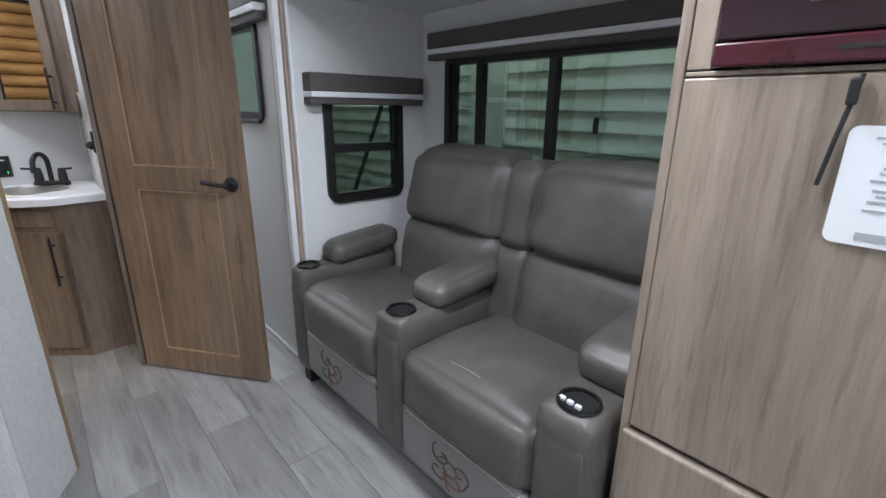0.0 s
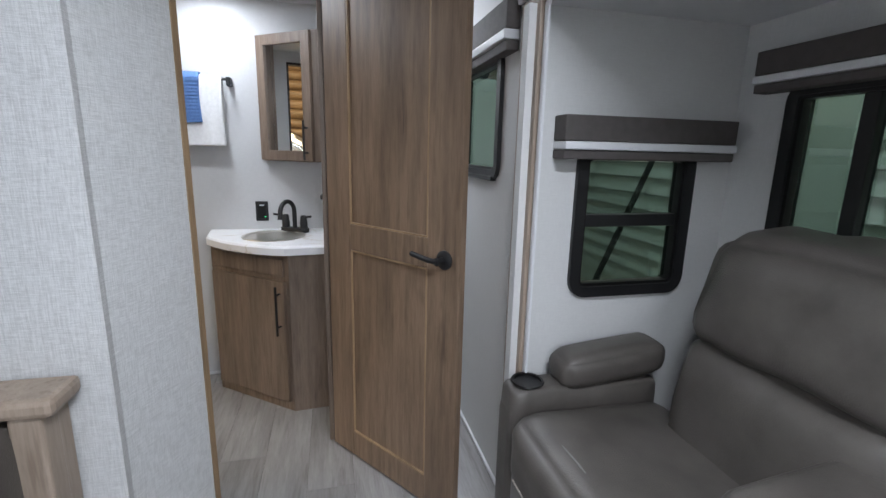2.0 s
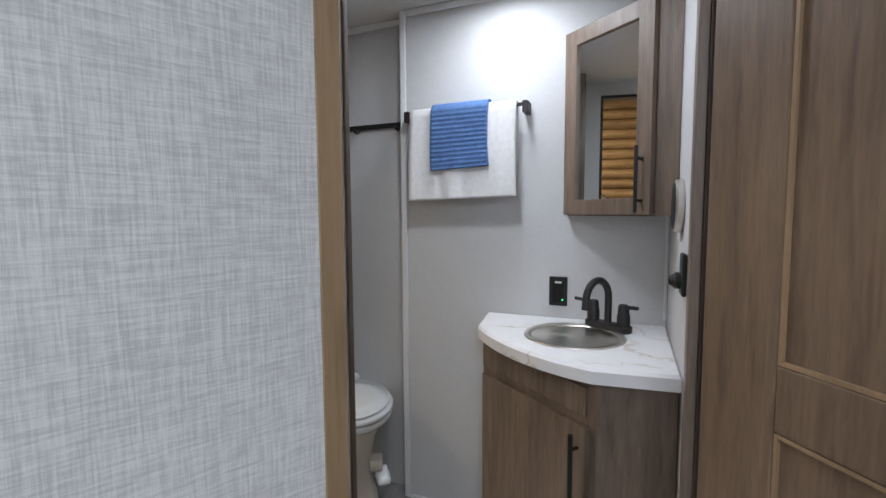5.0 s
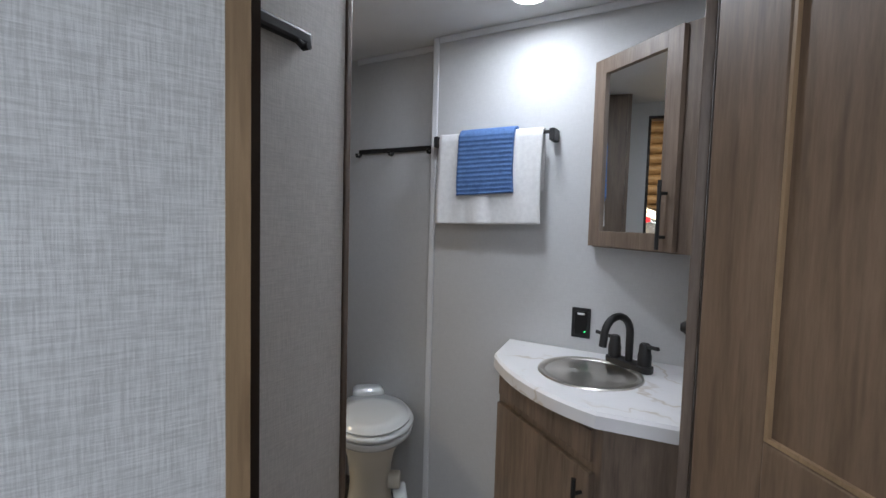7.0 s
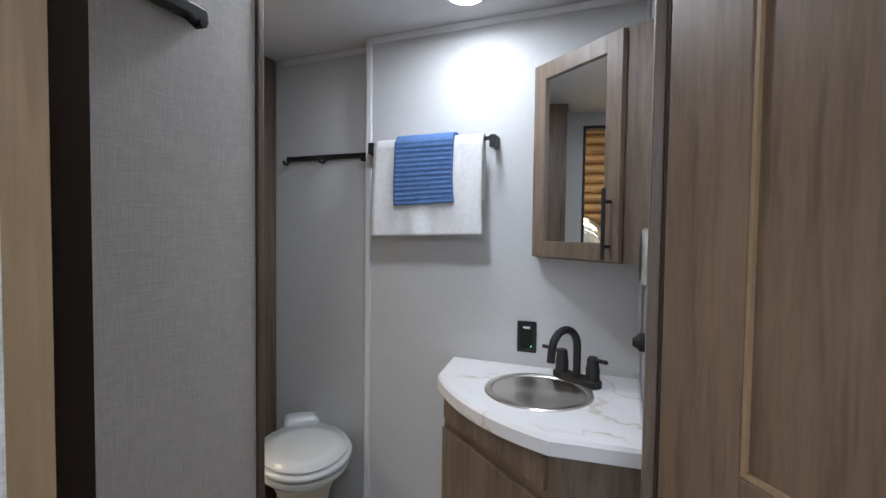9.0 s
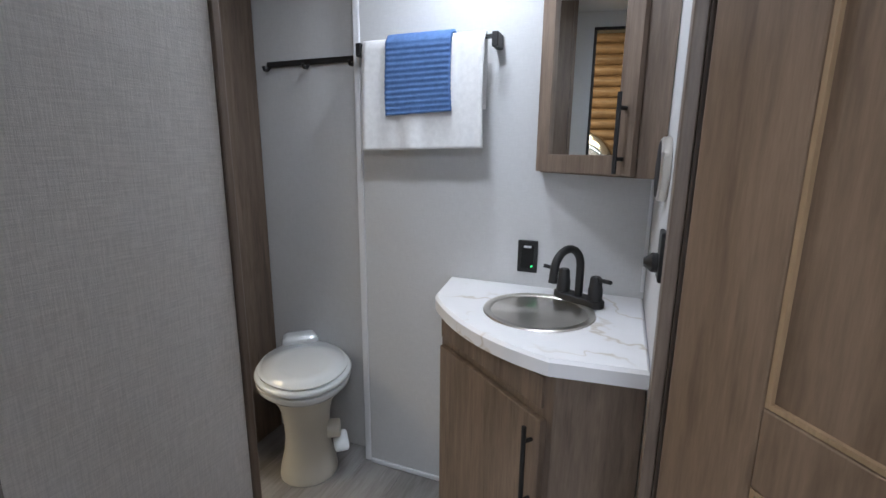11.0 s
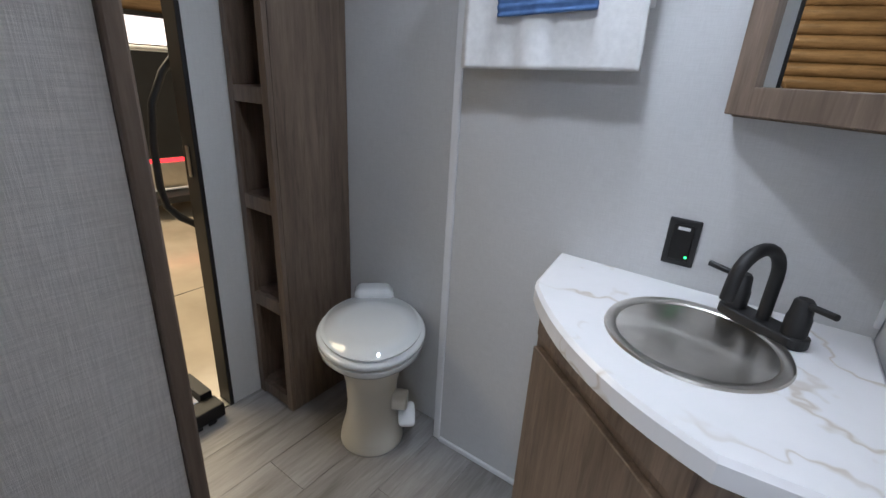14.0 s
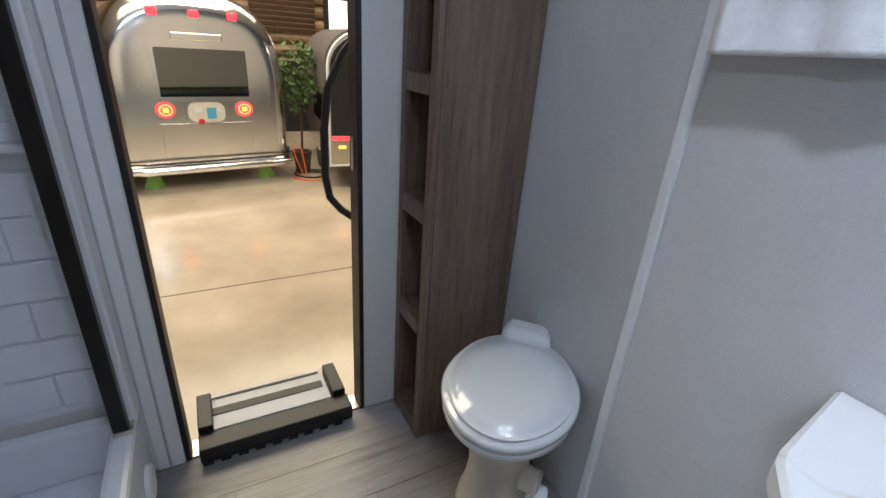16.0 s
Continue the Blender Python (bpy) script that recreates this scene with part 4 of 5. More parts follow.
part("pedestal", stack([egg(40, w, f, b, z) for z, w, f, b in ((0.0, 0.110, 0.092, 0.13), (0.012, 0.112, 0.094, 0.13), (0.05, 0.106, 0.086, 0.125), (0.10, 0.092, 0.070, 0.12), (0.17, 0.084, 0.060, 0.12), (0.25, 0.088, 0.068, 0.125), (0.31, 0.100, 0.090, 0.13), (0.33, 0.112, 0.108, 0.14), (0.385, 0.125, 0.130, 0.15))]), CREAM, toilet, "cream plastic pedestal", smooth=50)
part("bowl_rim", stack([egg(48, w, f, b, z) for z, w, f, b in ((0.38, 0.135, 0.155, 0.15), (0.395, 0.165, 0.185, 0.17), (0.41, 0.178, 0.198, 0.18), (0.425, 0.178, 0.198, 0.18), (0.428, 0.17, 0.19, 0.175))]), PORC, toilet, smooth=60)
part("seat", stack([egg(48, w, f, b, z) for z, w, f, b in ((0.430, 0.172, 0.192, 0.175), (0.436, 0.18, 0.20, 0.245), (0.446, 0.18, 0.20, 0.245), (0.452, 0.174, 0.194, 0.24))]), PORC, toilet, smooth=60)
part("lid", stack([egg(48, w, f, b, z) for z, w, f, b in ((0.4535, 0.160, 0.180, 0.172), (0.458, 0.166, 0.186, 0.238), (0.463, 0.166, 0.186, 0.236), (0.465, 0.152, 0.172, 0.225), (0.473, 0.148, 0.168, 0.22), (0.477, 0.10, 0.12, 0.12), (0.478, 0.03, 0.03, 0.03))]), PORC, toilet, smooth=60)
part("hinge_block", cushion(-0.068, 0.068, 0.19, 0.275, 0.39, 0.500, 0.018, 0.004, 8, lambda v: Vector((v.x * (1 + (0.5 - v.z) * 1.6), v.y, v.z))), PORC, toilet)
fp = part("foot_pedal", moved(lathe([(0.036, 0), (0.036, 0.045), (0.030, 0.05)], 24), pose(0.075, -0.015, 0.185, 0, 90, -10)), CREAM, toilet, "cream flush pedal hub", smooth=35)
part("pedal", cushion(0.095, 0.15, -0.075, 0.0, 0.128, 0.150, 0.009, 0.002, 6, lambda v: Vector((v.x, v.y, v.z + (v.y + 0.03) * 0.45))), PORC, fp)

SHELF_Z = (0.06, 0.462, 0.838, 1.19, 1.55, 1.95)
# ---- open shelf tower ----
sx0, sx1, sy0, sy1 = XE + 0.003, -1.165, 3.868, 4.18
tower = thing("shelf_tower", "tall grey oak open shelf tower beside the toilet", "shelf")
part("side_panel", box(sx1 - 0.018, sx1, sy0 + 0.019, sy1, 0, CEIL - 0.002, 0.001), WOOD_BATH, tower)
part("side_panel", box(sx0, sx0 + 0.015, sy0 + 0.019, sy1, 0, CEIL - 0.002, 0.001), WOOD_BATH, tower)
part("back_panel", box(sx0 + 0.016, sx1 - 0.019, sy1 - 0.012, sy1, 0, CEIL - 0.002), BATHW, tower)
part("stile", box(sx0, sx0 + 0.03, sy0, sy0 + 0.018, 0, CEIL - 0.002, 0.002), WOOD_BATH, tower)
part("stile", box(sx1 - 0.032, sx1, sy0, sy0 + 0.018, 0, CEIL - 0.002, 0.002), WOOD_BATH, tower)
for z in SHELF_Z:
    part("rail", box(sx0 + 0.0305, sx1 - 0.0325, sy0, sy0 + 0.018, z - 0.05, z, 0.002), WOOD_BATH, tower)
    part("shelf_board", box(sx0 + 0.016, sx1 - 0.019, sy0 + 0.019, sy1 - 0.013, z - 0.018, z), WOOD_BATH, tower)

# ---- shower ----
YS = 3.085
solid("wall_shower_side", box(XE + 0.001, XE + 0.012, EY + 0.05, YS - 0.03, 0.30, 1.96), SHOWERW, "white acrylic shower side panel", "wall", "structure")
sh = thing("shower_surround", "white acrylic shower surround with subway tile relief", "shower")
part("back_panel", box(XE + 0.02, -0.335, EY + 0.045, EY + 0.06, 0.25, 1.96), SHOWERW, sh)
for r in range(15):
    z = 0.33 + r * 0.105
    off = 0.0 if r % 2 else 0.12
    y = YS - 0.04
    while y > EY + 0.09:
        w = min(0.24, y - (EY + 0.08))
        if y == YS - 0.04 and off:
            w = off
        part("tile", box(XE + 0.0125, XE + 0.018, y - w + 0.004, y, z, z + 0.099, 0.002, seg=1), SHOWERW, sh)
        y -= w
part("ledge", box(XE + 0.0185, XE + 0.06, EY + 0.08, YS - 0.04, 1.0, 1.02, 0.006), SHOWERW, sh)
pan = thing("shower_pan", "white deep shower pan", "shower pan")
part("rim_front", box(XE + 0.002, -0.334, YS - 0.065, YS - 0.005, 0.0, 0.27, 0.015), SHOWERW, pan)
part("pan_floor", box(XE + 0.02, -0.336, EY + 0.062, YS - 0.066, 0.05, 0.10, 0.01), SHOWERW, pan)
part("rim_side", box(XE + 0.013, XE + 0.055, EY + 0.062, YS - 0.066, 0.101, 0.27, 0.012), SHOWERW, pan)
sf = thing("shower_door", "black metal framed shower door, open", "shower door")
part("post", box(XE + 0.09, XE + 0.12, YS - 0.05, YS - 0.015, 0.27, 1.9, 0.003), BLACKM, sf)
part("post", box(-0.36, -0.334, YS - 0.05, YS - 0.015, 0.27, 1.9, 0.003), BLACKM, sf)
part("top_rail", box(XE + 0.09, -0.334, YS - 0.05, YS - 0.015, 1.901, 1.935, 0.003), BLACKM, sf)
part("clip", box(XE + 0.08, XE + 0.125, YS - 0.052, YS - 0.004, 0.271, 0.285, 0.003), STEEL, sf)
solid("trim_shower_jamb", box(XE + 0.001, XE + 0.085, YS - 0.045, YS + 0.0, 0.271, CEIL - 0.001, 0.006), WHITE, "white shower jamb", "trim", "structure")
vent = thing("floor_vent", "round white vent on the shower base", "vent")
part("ring", moved(lathe([(0.05, 0), (0.05, 0.012), (0.04, 0.016), (0.036, 0.010), (0.001, 0.010)], 28), pose(XE + 0.13, YS - 0.005, 0.09, -90, 0, 0)), WHITE, vent, smooth=40)
for k in range(-3, 4):
    part("slat", box(XE + 0.127 + 0.0, XE + 0.133, YS + 0.0055, YS + 0.012, 0.075, 0.105), WHITE, vent) if k == 0 else part("slat", box(XE + 0.127 + k * 0.009, XE + 0.130 + k * 0.009, YS + 0.0055, YS + 0.011, 0.065, 0.115), WHITE, vent)

# ---- entry doorway ----
ef = thing("entry_door_frame", "black metal frame of the open entry doorway", "door frame", "structure")
part("jamb", box(XE - 0.075, XE + 0.003, DOOR_Y0, DOOR_Y0 + 0.016, -0.03, 1.93, 0.003), BLACK, ef)
part("jamb", box(XE - 0.075, XE + 0.003, DOOR_Y1 - 0.016, DOOR_Y1, -0.03, 1.93, 0.003), BLACK, ef)
part("head", box(XE - 0.075, XE + 0.003, DOOR_Y0, DOOR_Y1, 1.931, 1.948, 0.002), BLACK, ef)
part("sill", box(XE - 0.075, XE - 0.002, DOOR_Y0 + 0.017, DOOR_Y1 - 0.017, -0.03, 0.006, 0.002), STEEL, ef, "metal threshold")
part("strike_plate", box(XE - 0.05, XE - 0.03, DOOR_Y1 - 0.020, DOOR_Y1 - 0.0165, 0.90, 1.0, 0.002), STEEL, ef, "steel strike plate")
part("casing", box(XE + 0.001, XE + 0.006, DOOR_Y0 - 0.075, DOOR_Y0 - 0.003, 0, CEIL - 0.002, 0.002), WHITE, ef, "white casing strip")
part("bead", tube([(XE + 0.006, DOOR_Y0 - 0.04, 0.0), (XE + 0.006, DOOR_Y0 - 0.04, 1.98)], 0.004, 8), GREYINK, ef)
gb = thing("grab_handle", "black tubular grab handle at the entry doorway", "handle")
part("bar", tube([(XE - 0.12, 3.780, 1.27), (XE - 0.13, 3.735, 1.215), (XE - 0.13, 3.690, 1.12), (XE - 0.13, 3.675, 1.0), (XE - 0.13, 3.673, 0.86), (XE - 0.13, 3.685, 0.79), (XE - 0.13, 3.720, 0.745), (XE - 0.12, 3.780, 0.70)], 0.012, 12), BLACK, gb, smooth=40)
part("bracket", box(XE - 0.14, XE - 0.051, 3.765, 3.800, 0.67, 0.73, 0.004), BLACK, gb)
part("bracket", box(XE - 0.14, XE - 0.051, 3.765, 3.800, 1.24, 1.30, 0.004), BLACK, gb)
st = thing("folding_step", "black and white folded entry step in the doorway", "step")
part("base_block", box(XE - 0.085, XE - 0.01, 3.205, 3.695, 0.0065, 0.062, 0.005), BLACK, st)
for k in range(9):
    part("tooth", box(XE - 0.009, XE - 0.004, 3.21 + 0.052 * k, 3.24 + 0.052 * k, 0.0005, 0.012, 0.001), BLACK, st)
part("tread", box(XE - 0.26, XE - 0.09, 3.235, 3.64, 0.045, 0.060, 0.003), TREADW, st, "pale folded tread")
part("grip_strip", box(XE - 0.19, XE - 0.155, 3.25, 3.625, 0.0605, 0.063), BLACK, st)
part("grip_strip", box(XE - 0.245, XE - 0.235, 3.25, 3.625, 0.0605, 0.063), BLACK, st)
for y in (3.207, 3.645):
    part("side_arm", box(XE - 0.25, XE - 0.086, y, y + 0.045, 0.02, 0.085, 0.004), BLACK, st)
part("bracket", box(XE - 0.19, XE - 0.136, 3.21, 3.67, -0.06, -0.0, 0.004), BLACK, st)
st.location.x = 0.052

# ---- bedroom ----
bed = thing("bed", "double bed with white rumpled cover on oak base", "bed")
part("base", box(-0.9, 0.86, 4.92, 6.7, 0.0, 0.38, 0.004), WOOD, bed)
part("mattress", cushion(-0.92, 0.88, 4.86, 6.72, 0.381, 0.80, 0.07, 0.02, 13, None, 0.03), SHEET, bed, "white rumpled cover")
part("pillow", cushion(0.45, 0.86, 6.1, 6.65, 0.80, 0.96, 0.07, 0.03, 9, None, 0.02), SHEET, bed)
solid("wall_bed_slide", box(1.55, 1.6, 4.8, 6.6, 0.25, 1.76), WALLW, "white bedroom slide-out wall", "wall", "structure")
solid("wall_bed_slide_end", box(0.996, 1.55, 6.55, 6.6, 0.25, 1.76), WALLW, "white bedroom slide-out end wall", "wall", "structure")
solid("wall_bed_slide_near", box(0.996, 1.55, 4.78, 4.82, 0.25, 1.76), WALLW, "white bedroom slide-out near wall", "wall", "structure")
solid("ceiling_bed_slide", box(0.996, 1.6, 4.78, 6.6, 1.761, 1.80), CEILM, "white bedroom slide-out ceiling", "ceiling", "structure")
solid("floor_bed_slide", box(0.996, 1.6, 4.78, 6.6, 0.20, 0.249), WOOD, "bedroom slide-out floor", "floor", "structure")
solid("trim_bed_fascia", box(0.90, 0.943, 4.78, 6.58, 1.74, 1.90, 0.004), WOOD, "oak fascia of the bedroom slide-out", "trim", "structure")
solid("trim_bed_fascia_strip", box(0.89, 0.943, 4.78, 6.58, 1.69, 1.738, 0.004), WHITE, "white strip under the oak fascia", "trim", "structure")
bd = thing("door_2", "narrow oak sliding door with dark edge, standing open", "door", "structure")
part("panel", box(0.875, 0.905, 4.745, 4.775, 0.02, 1.88, 0.003), WOOD, bd)
part("edge", box(0.906, 0.942, 4.742, 4.778, 0.0, 1.88, 0.003), BLACK, bd, "black edge seal")
part("foot_block", box(0.80, 0.944, 4.70, 4.741, 0.0, 0.035, 0.008), BLACK, bd)

# ---- outside: the showroom ----
GZ = -0.75
solid("ground", box(-60, 60, -60, 60, GZ - 0.1, GZ), CONC, "polished tan concrete showroom floor", "ground", "structure")
for x in (-3.95, -9.0):
    solid("trim_floor_joint", box(x - 0.006, x + 0.006, -6, 14, GZ, GZ + 0.002), JOINT, "saw-cut joint in the concrete floor", "joint", "structure")
lw = thing("wall_log", "varnished log wall of the showroom", "wall", "structure")
for k in range(20):
    z = GZ + 0.13 + 0.26 * k
    part("log", moved(lathe([(0.02, -9), (0.135, -9), (0.135, 9), (0.02, 9)], 12), pose(-11.2, 5.5, z, 90, 0, 0)), LOG, lw, smooth=50)
solid("wall_showroom_south", box(-12, 3.2, -8.2, -8, GZ, 4.6), LOG, "timber showroom wall", "wall", "structure")
solid("wall_showroom_north", box(-12, 3.2, 14, 14.2, GZ, 4.6), LOG, "timber showroom wall", "wall", "structure")
# unseen ceiling, made white so the aluminium trailer reflects it and brightens
solid("ceiling_showroom", box(-12, 3.4, -8.2, 14.2, 4.6, 4.8), CEILM, "white showroom ceiling, out of view", "ceiling", "structure")
sw2 = thing("window_5", "bright showroom window in the log wall", "window", "structure")
part("pane", box(-11.06, -11.05, 6.2, 8.6, 0.95, 2.0), PALE, sw2)
part("window_frame", box(-11.07, -11.0, 6.1, 6.2, 0.85, 2.1, 0.005), BLACK, sw2)
part("window_frame", box(-11.07, -11.0, 6.1, 8.7, 2.0, 2.1, 0.005), BLACK, sw2)
part("window_frame", box(-11.07, -11.0, 6.1, 8.7, 0.85, 0.95, 0.005), BLACK, sw2)
part("mullion", box(-11.07, -11.0, 6.7, 6.76, 0.95, 2.0, 0.005), BLACK, sw2)
solid("trim_dark_door", box(-11.06, -11.0, 4.9, 5.9, GZ, 0.75, 0.005), BLACK, "dark doorway in the log wall", "door", "structure")
lou = thing("wall_louvre", "dark timber louvre in the log wall", "louvre", "structure")
for k in range(14):
    part("slat", moved(box(-0.02, 0.02, 4.6, 5.9, -0.045, 0.045, 0.003, seg=1), pose(-11.02, 0, 1.35 + 0.10 * k, 0, 30, 0)), BARK, lou)

# housings added to match the showroom fill lamps, none in view
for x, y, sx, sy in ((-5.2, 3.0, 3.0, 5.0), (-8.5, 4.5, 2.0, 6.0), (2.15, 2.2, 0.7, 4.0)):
    pl = thing("fill_housing", "white housing added over an unseen showroom fill lamp", "lamp", group="showroom panel lamps")
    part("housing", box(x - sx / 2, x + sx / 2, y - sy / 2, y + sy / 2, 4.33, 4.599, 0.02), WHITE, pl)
# neighbouring trailer's ribbed wall outside the slide-out
nb = thing("trailer_siding", "neighbouring trailer wall with pale ribbed siding", "siding", "structure")
for k in range(26):
    part("rib", moved(box(-0.012, 0.012, -1.5, 8.5, -0.062, 0.062, 0.006, seg=1), pose(2.75, 0, GZ + 0.3 + 0.125 * k, 0, 9, 0)), SIDING, nb)
part("flat_panel", box(2.70, 2.73, 3.13, 3.47, GZ + 0.1, 2.5), SIDING, nb, "smooth pale panel")
part("backing", box(2.77, 2.80, -1.5, 8.5, GZ + 0.1, 2.6), SIDING, nb)


arm_rod = thing("awning_arm", "black awning support arm outside the small window", "awning arm")
part("rod", tube([(1.30, 3.2, 0.34), (1.42, 3.2, 0.62), (1.76, 3.2, 1.42), (1.86, 3.2, 1.66)], 0.013, 8), BLACK, arm_rod)
part("foot_plate", box(0.996, 1.32, 3.17, 3.23, 0.30, 0.36, 0.004), BLACK, arm_rod)

# ---- rounded silver trailer ----
def shell(length, w, z0, z1, bulge, seg_r=28, seg_x=18):
    """A rounded riveted body: rear at x=0, running to -length."""
    bm = bmesh.new()
    rings = []
    zc, hh = z0 + (z1 - z0) * 0.42, (z1 - z0) * 0.58
    for i in range(seg_x + 1):
        t = i / seg_x
        x = -bulge * (1 - math.cos(t * math.pi / 2)) if i <= seg_x else 0
        s = math.sin(t * math.pi / 2) ** 0.55
        row = []
        for k in range(seg_r + 1):
            a = math.pi * k / seg_r
            c, sn = math.cos(a), math.sin(a)
            y = math.copysign(abs(c) ** 0.72, c) * w / 2 * (0.74 + 0.26 * s)
            z = zc + abs(sn) ** 0.72 * hh * (0.70 + 0.30 * s)
            row.append((x, y, z))
        yl = w / 2 * (0.74 + 0.26 * s)
        low = [(x, -yl, zc - (zc - z0) * q) for q in (0.35, 0.7, 1.0)]
        low2 = [(x, yl, zc - (zc - z0) * q) for q in (1.0, 0.7, 0.35)]
        rings.append([bm.verts.new(p) for p in low2 + row + low])
    last = rings[-1]
    far = [bm.verts.new((v.co.x - length, v.co.y, v.co.z)) for v in last]
    rings.append(far)
    for a, b in zip(rings, rings[1:]):
        for k in range(len(a) - 1):
            bm.faces.new((a[k], a[k + 1], b[k + 1], b[k]))
        bm.faces.new((a[-1], a[0], b[0], b[-1]))
    bm.faces.new(rings[0]); bm.faces.new(far[::-1])
    bmesh.ops.recalc_face_normals(bm, faces=bm.faces)
    return bm


silver = thing("silver_trailer", "rounded polished aluminium travel trailer with lit tail lights", "trailer", m=pose(-7.0, 3.49, 0.09, 0, 0, 8) @ Matrix.Diagonal((1.12, 1.30, 1.14, 1)))
part("body", shell(3.0, 1.72, -0.46, 1.42, 0.5), ALU, silver, smooth=50)
part("rear_window_frame", moved(ring_frame(0.86, 0.56, 0.03, 0.03, -0.02, 0.02), Matrix(((0, 0, 1, 0.012), (1, 0, 0, 0.02), (0, 1, 0, 0.57), (0, 0, 0, 1)))), ALU, silver)
part("rear_window", box(0.004, 0.016, -0.385, 0.425, 0.315, 0.825), DARKGLASS, silver, "dark rear window")
part("window_backing", box(0.001, 0.0035, -0.385, 0.425, 0.315, 0.825), BLACK, silver)
part("bumper", tube([(-0.35, -0.90, -0.47), (0.06, -0.78, -0.47), (0.12, -0.60, -0.47), (0.12, 0.60, -0.47), (0.06, 0.78, -0.47), (-0.35, 0.90, -0.47)], 0.045, 12), ALU, silver, smooth=40)
part("bumper_line", tube([(-0.35, -0.89, -0.39), (0.06, -0.77, -0.39), (0.11, -0.60, -0.39), (0.11, 0.60, -0.39), (0.06, 0.77, -0.39), (-0.35, 0.89, -0.39)], 0.012, 8), BLACK, silver)
part("vent_plate", box(0.0, 0.02, -0.22, 0.22, 0.90, 0.97, 0.006), ALU, silver)
part("lower_panel", box(-0.01, 0.012, -0.42, 0.42, -0.33, 0.03, 0.004), ALU, silver)
for y in (-0.36, 0.36):
    tl = part("tail_light", moved(lathe([(0.085, 0), (0.085, 0.012), (0.07, 0.02), (0.03, 0.022)], 28), pose(0.005, y, 0.18, 0, 90, 0)), RED, silver, "lit red tail light", smooth=40)
    for k in range(14):
        a = 2 * math.pi * k / 14
        part("amber_dot", box(0.026, 0.03, y + 0.055 * math.cos(a) - 0.008, y + 0.055 * math.cos(a) + 0.008, 0.18 + 0.055 * math.sin(a) - 0.008, 0.18 + 0.055 * math.sin(a) + 0.008), AMBER, tl)
    part("amber_core", box(0.0275, 0.034, y - 0.025, y + 0.025, 0.155, 0.205, 0.006), AMBER, tl)
for y in (-0.34, 0.0, 0.34):
    part("marker_light", cushion(-0.04, 0.02, y - 0.045, y + 0.045, 1.12, 1.20, 0.02, 0.0, 5), RED, silver, "lit red marker light")
em = part("emblem", moved(prism(rounded_rect(0.34, 0.22, 0.08), 0, 0.012), Matrix(((0, 0, 1, 0.008), (1, 0, 0, 0.0), (0, 1, 0, 0.15), (0, 0, 0, 1)))), CREAM, silver, "small camper shaped emblem")
part("emblem_door", box(0.021, 0.026, 0.0, 0.085, 0.08, 0.20), SKYBLUE, em)
part("emblem_window", box(0.021, 0.026, -0.11, -0.04, 0.15, 0.21), WHITE, em)
part("emblem_window", box(0.021, 0.026, 0.10, 0.135, 0.15, 0.21), WHITE, em)
part("emblem_wheel", moved(lathe([(0.03, 0), (0.03, 0.02)], 16), pose(0.012, -0.06, 0.05, 0, 90, 0)), RED_SOLID, em)
for y in (-0.42, 0.42):
    for x in range(8):
        part("rivet", box(0.012, 0.016, y - 0.005, y + 0.005, -0.32 + x * 0.05, -0.31 + x * 0.05), STEEL, silver)
for y in (-0.55, 0.58):
    jk = part("jack_stand", lathe([(0.11, GZ), (0.10, GZ + 0.02), (0.035, GZ + 0.20), (0.05, GZ + 0.23)], 4, centre=(-0.25, y)), LIME, silver, "lime green jack stand")
    part("jack_post", tube([(-0.25, y, GZ + 0.2), (-0.25, y, -0.40)], 0.02, 8), LIME, jk)
part("wheel", moved(lathe([(0.20, -0.09), (0.30, -0.08), (0.30, 0.08), (0.20, 0.09)], 28), pose(-1.9, 0.62, GZ + 0.30, 90, 0, 0)), BLACK, silver, "black tyre", smooth=40)
part("wheel", moved(lathe([(0.20, -0.09), (0.30, -0.08), (0.30, 0.08), (0.20, 0.09)], 28), pose(-1.9, -0.62, GZ + 0.30, 90, 0, 0)), BLACK, silver, "black tyre", smooth=40)

# ---- second small trailer ----
def arch(w, z0, z1, r, n=10):
    pts = [(-w / 2, z0), (w / 2, z0)]
    for k in range(n + 1):
        a = radians(90 * k / n)
        pts.append((w / 2 - r + r * math.cos(a), z1 - r + r * math.sin(a)))
    for k in range(n + 1):
        a = radians(90 + 90 * k / n)
        pts.append((-w / 2 + r + r * math.cos(a), z1 - r + r * math.sin(a)))
    return pts


SMALL_AT, SMALL_TURN = (-6.4, 5.70, 0), -6
small = thing("small_trailer", "small silver and black camper trailer", "trailer", m=pose(*SMALL_AT, 0, 0, SMALL_TURN))
UP = Matrix(((0, 0, 1, 0), (1, 0, 0, 0), (0, 1, 0, 0), (0, 0, 0, 1)))
part("body", moved(prism(arch(1.5, -0.42, 1.36, 0.46), -2.6, 0.0), UP), ALU, small, smooth=40)
part("rear_panel", moved(prism(arch(1.42, 0.02, 1.31, 0.44), 0.001, 0.03), UP), BLACK, small, "black rear panel")
part("edge_trim", moved(tube([(x, y, 0.02) for x, y in arch(1.48, -0.40, 1.35, 0.46)], 0.022, 8, closed=True), UP), WHITE, small, "pale edge trim")
part("red_strip", box(0.01, 0.035, -0.70, 0.70, -0.04, 0.0), RED, small, "lit red strip")
part("lower_rear", box(0.002, 0.02, -0.72, 0.72, -0.40, -0.06), STEEL, small)
part("roof_cover", moved(prism(arch(1.54, 0.6, 1.39, 0.47), -2.4, -0.08), UP), BROWN, small, "dark roof cover")
part("side_window", box(-1.5, -0.5, -0.765, -0.751, 0.1, 0.5, 0.004), DARKGLASS, small)
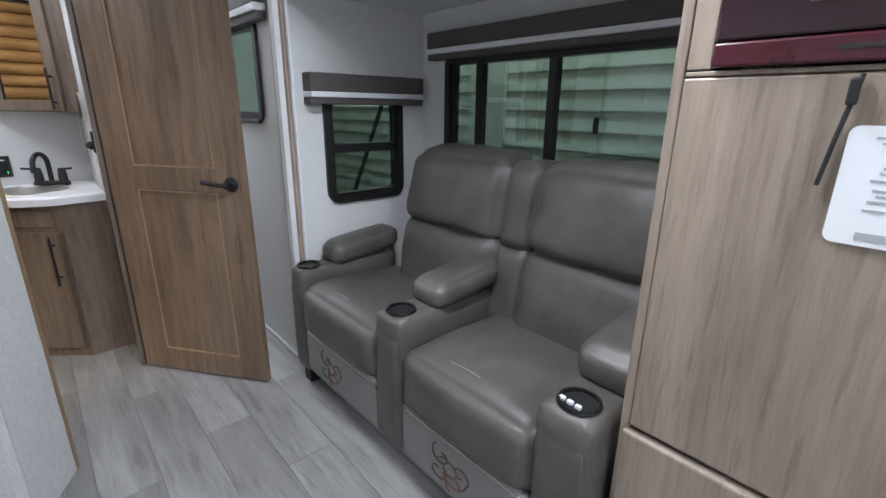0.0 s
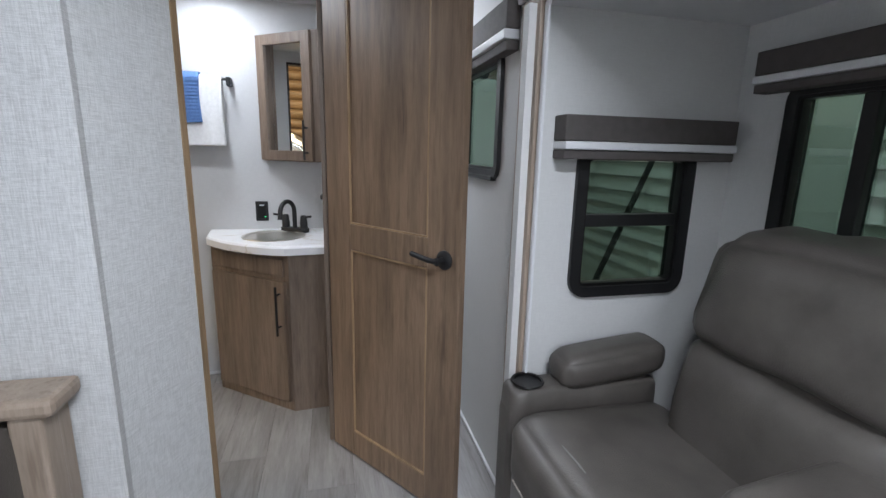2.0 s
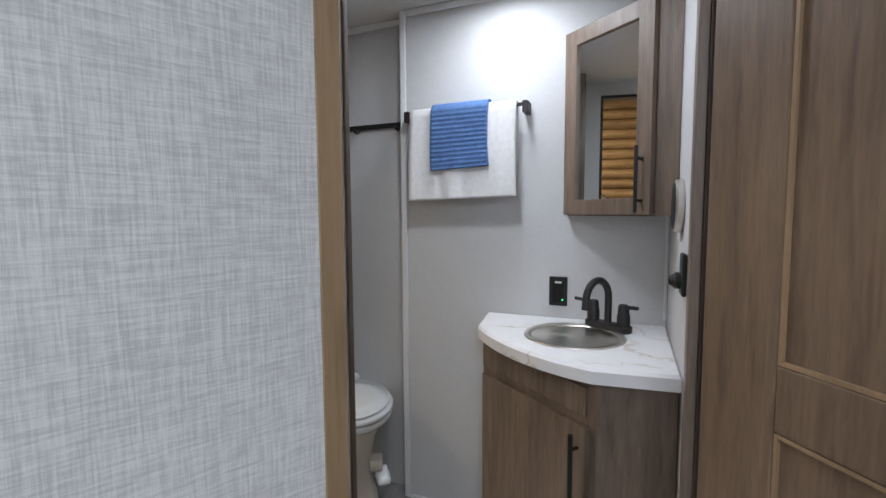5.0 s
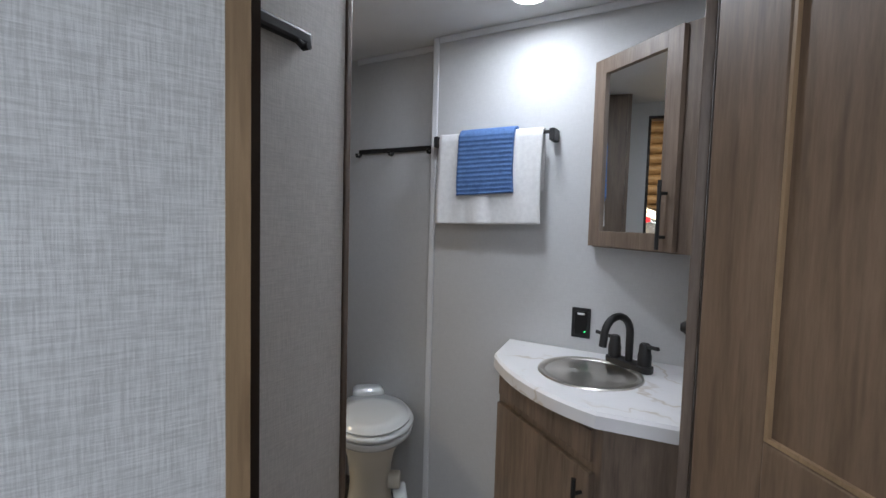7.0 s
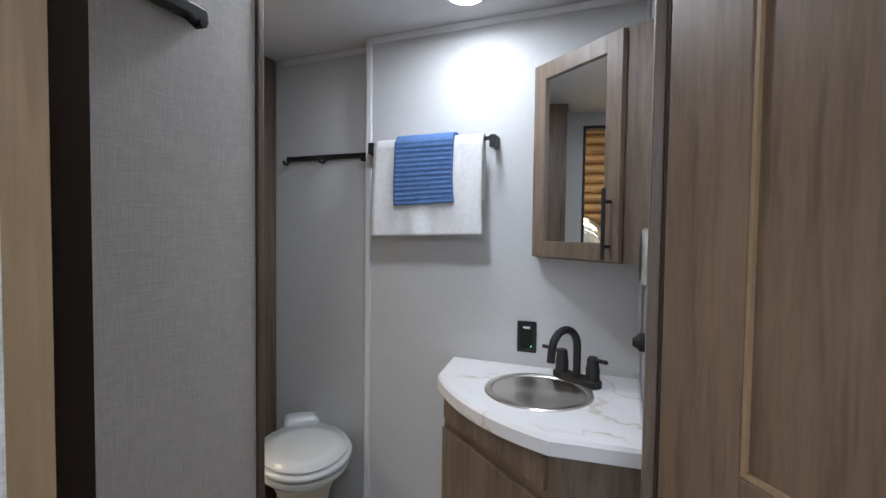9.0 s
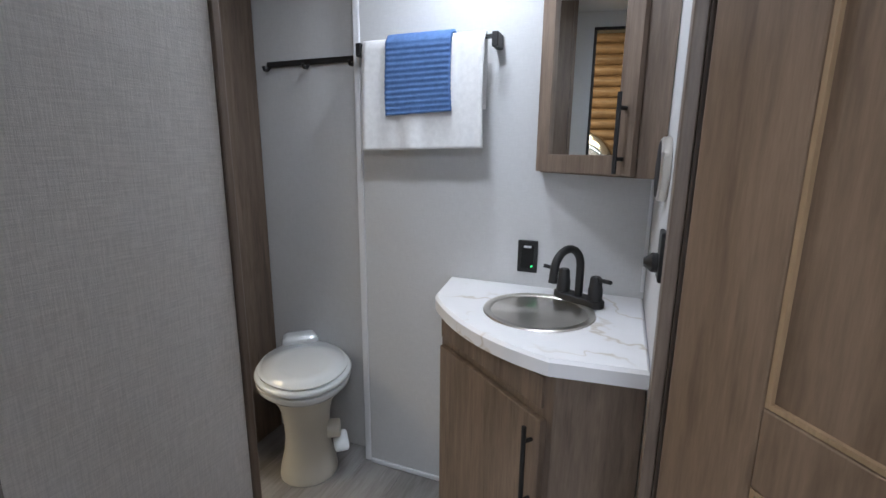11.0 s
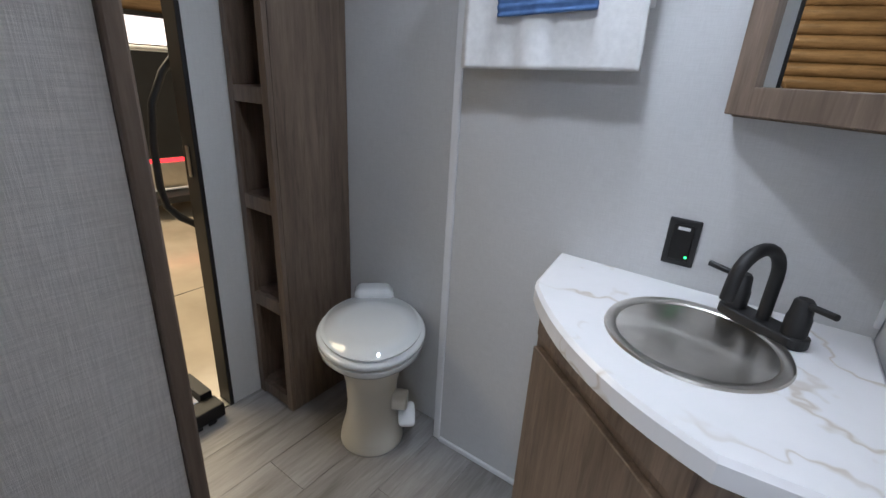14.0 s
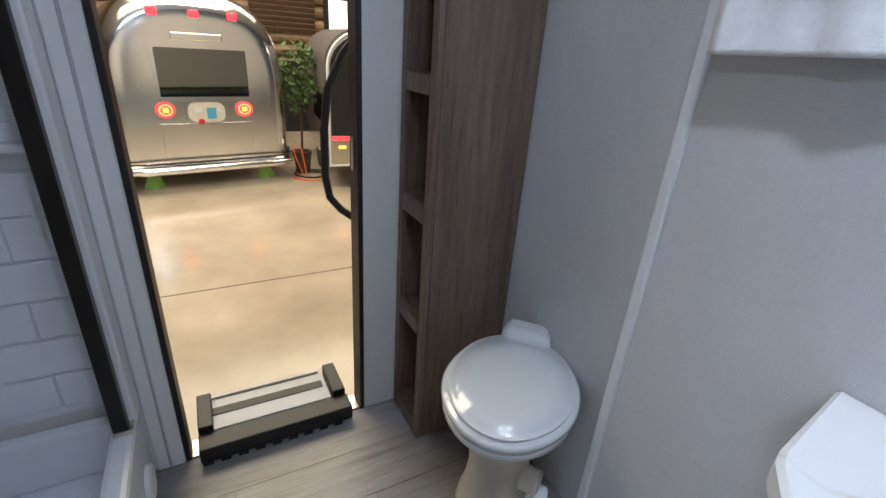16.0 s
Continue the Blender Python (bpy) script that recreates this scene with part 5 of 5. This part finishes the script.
part("side_light", box(0.02, 0.04, -0.62, -0.52, -0.16, -0.12, 0.005), AMBER, small, "amber marker light")
part("tow_frame", box(-1.9, 0.35, -0.3, 0.3, -0.52, -0.43, 0.01), BLACK, small)
for y in (-0.66, 0.66):
    part("wheel", moved(lathe([(0.16, -0.08), (0.27, -0.07), (0.27, 0.07), (0.16, 0.08)], 24), pose(-1.4, y, GZ + 0.27, 90, 0, 0)), BLACK, small, "black tyre", smooth=40)

# ---- potted tree ----
tree = thing("potted_tree", "leafy indoor tree in a dark pot", "tree", m=pose(-7.5, 4.78, GZ) @ Matrix.Diagonal((0.85, 0.85, 1.08, 1)))
part("pot", lathe([(0.12, 0.0), (0.17, 0.30), (0.18, 0.32), (0.15, 0.32), (0.14, 0.28)], 24), BARK, tree, smooth=40)
part("trunk", tube([(0, 0, 0.25), (0.02, 0.01, 0.6), (-0.01, 0.02, 0.95), (0.02, 0.0, 1.25)], 0.022, 8), BARK, tree)
rng = random.Random(5)
for k in range(7):
    a = k * 0.9
    part("limb", tube([(0.0, 0.01, 0.85 + 0.05 * k), (0.12 * math.cos(a), 0.12 * math.sin(a), 1.05 + 0.06 * k), (0.26 * math.cos(a), 0.26 * math.sin(a), 1.15 + 0.07 * k)], 0.008, 6), BARK, tree)
bm = bmesh.new()
for k in range(420):
    a, rr, z = rng.uniform(0, 6.28), 0.40 * rng.random() ** 0.6, rng.uniform(-1, 1)
    c = Vector((rr * math.cos(a) * (1 - 0.4 * z * z), rr * math.sin(a) * (1 - 0.4 * z * z), 1.33 + 0.40 * z + 0.08 * math.sin(3 * a)))
    e = Euler((rng.uniform(-1, 1), rng.uniform(-1, 1), rng.uniform(0, 6.28))).to_matrix()
    s = rng.uniform(0.045, 0.085)
    vs = [bm.verts.new(c + e @ Vector(p) * s) for p in ((0, -1, 0), (0.42, -0.1, 0.12), (0, 1, 0), (-0.42, -0.1, 0.12))]
    bm.faces.new(vs)
part("crown", bm, LEAF, tree, "green leaves")
cb = thing("extension_cable", "orange and black cables coiled on the floor", "cable", m=pose(-0.75, -0.02, 0))
for j, (mt, rad, z) in enumerate(((ORANGE, 0.26, 0.012), (BLACK, 0.20, 0.03), (BLACK, 0.24, 0.05))):
    part("coil", tube([(-6.45 + rad * math.cos(q * 0.5) * (1 + 0.1 * math.sin(q)), 4.85 + rad * math.sin(q * 0.5), GZ + z + 0.004 * (q % 3)) for q in range(26)], 0.010, 6), mt, cb)
part("loop", tube([(-6.5, 4.75, GZ + 0.02), (-6.52, 4.65, GZ + 0.30), (-6.55, 4.62, GZ + 0.5), (-6.56, 4.75, GZ + 0.42), (-6.5, 4.8, GZ + 0.02)], 0.009, 6), ORANGE, cb)

# ---- floor planks ----
PW, PL, G = 0.178, 1.22, 0.0012
plank_me = {}
col = 0
x = XE
while x < XH - 0.01:
    w = min(PW, XH - x)
    y = -2.1 - (0.0, 0.71, 0.33, 0.95, 0.18, 0.55)[col % 6]
    while y < 7.1:
        y0, y1 = max(y, -2.1), min(y + PL, 7.1)
        if y1 - y0 > 0.02:
            key = (round(w, 4), round(y1 - y0, 4))
            if key not in plank_me:
                plank_me[key] = mesh_of("plank", box(0, key[0] - G, 0, key[1] - G, -0.003, 0.0, 0.0006, seg=1), PLANK)
            ob = new("plank", plank_me[key])
            ob.location = (x, y0, 0)
            ob.parent = floor
        y += PL
    x += PW
    col += 1
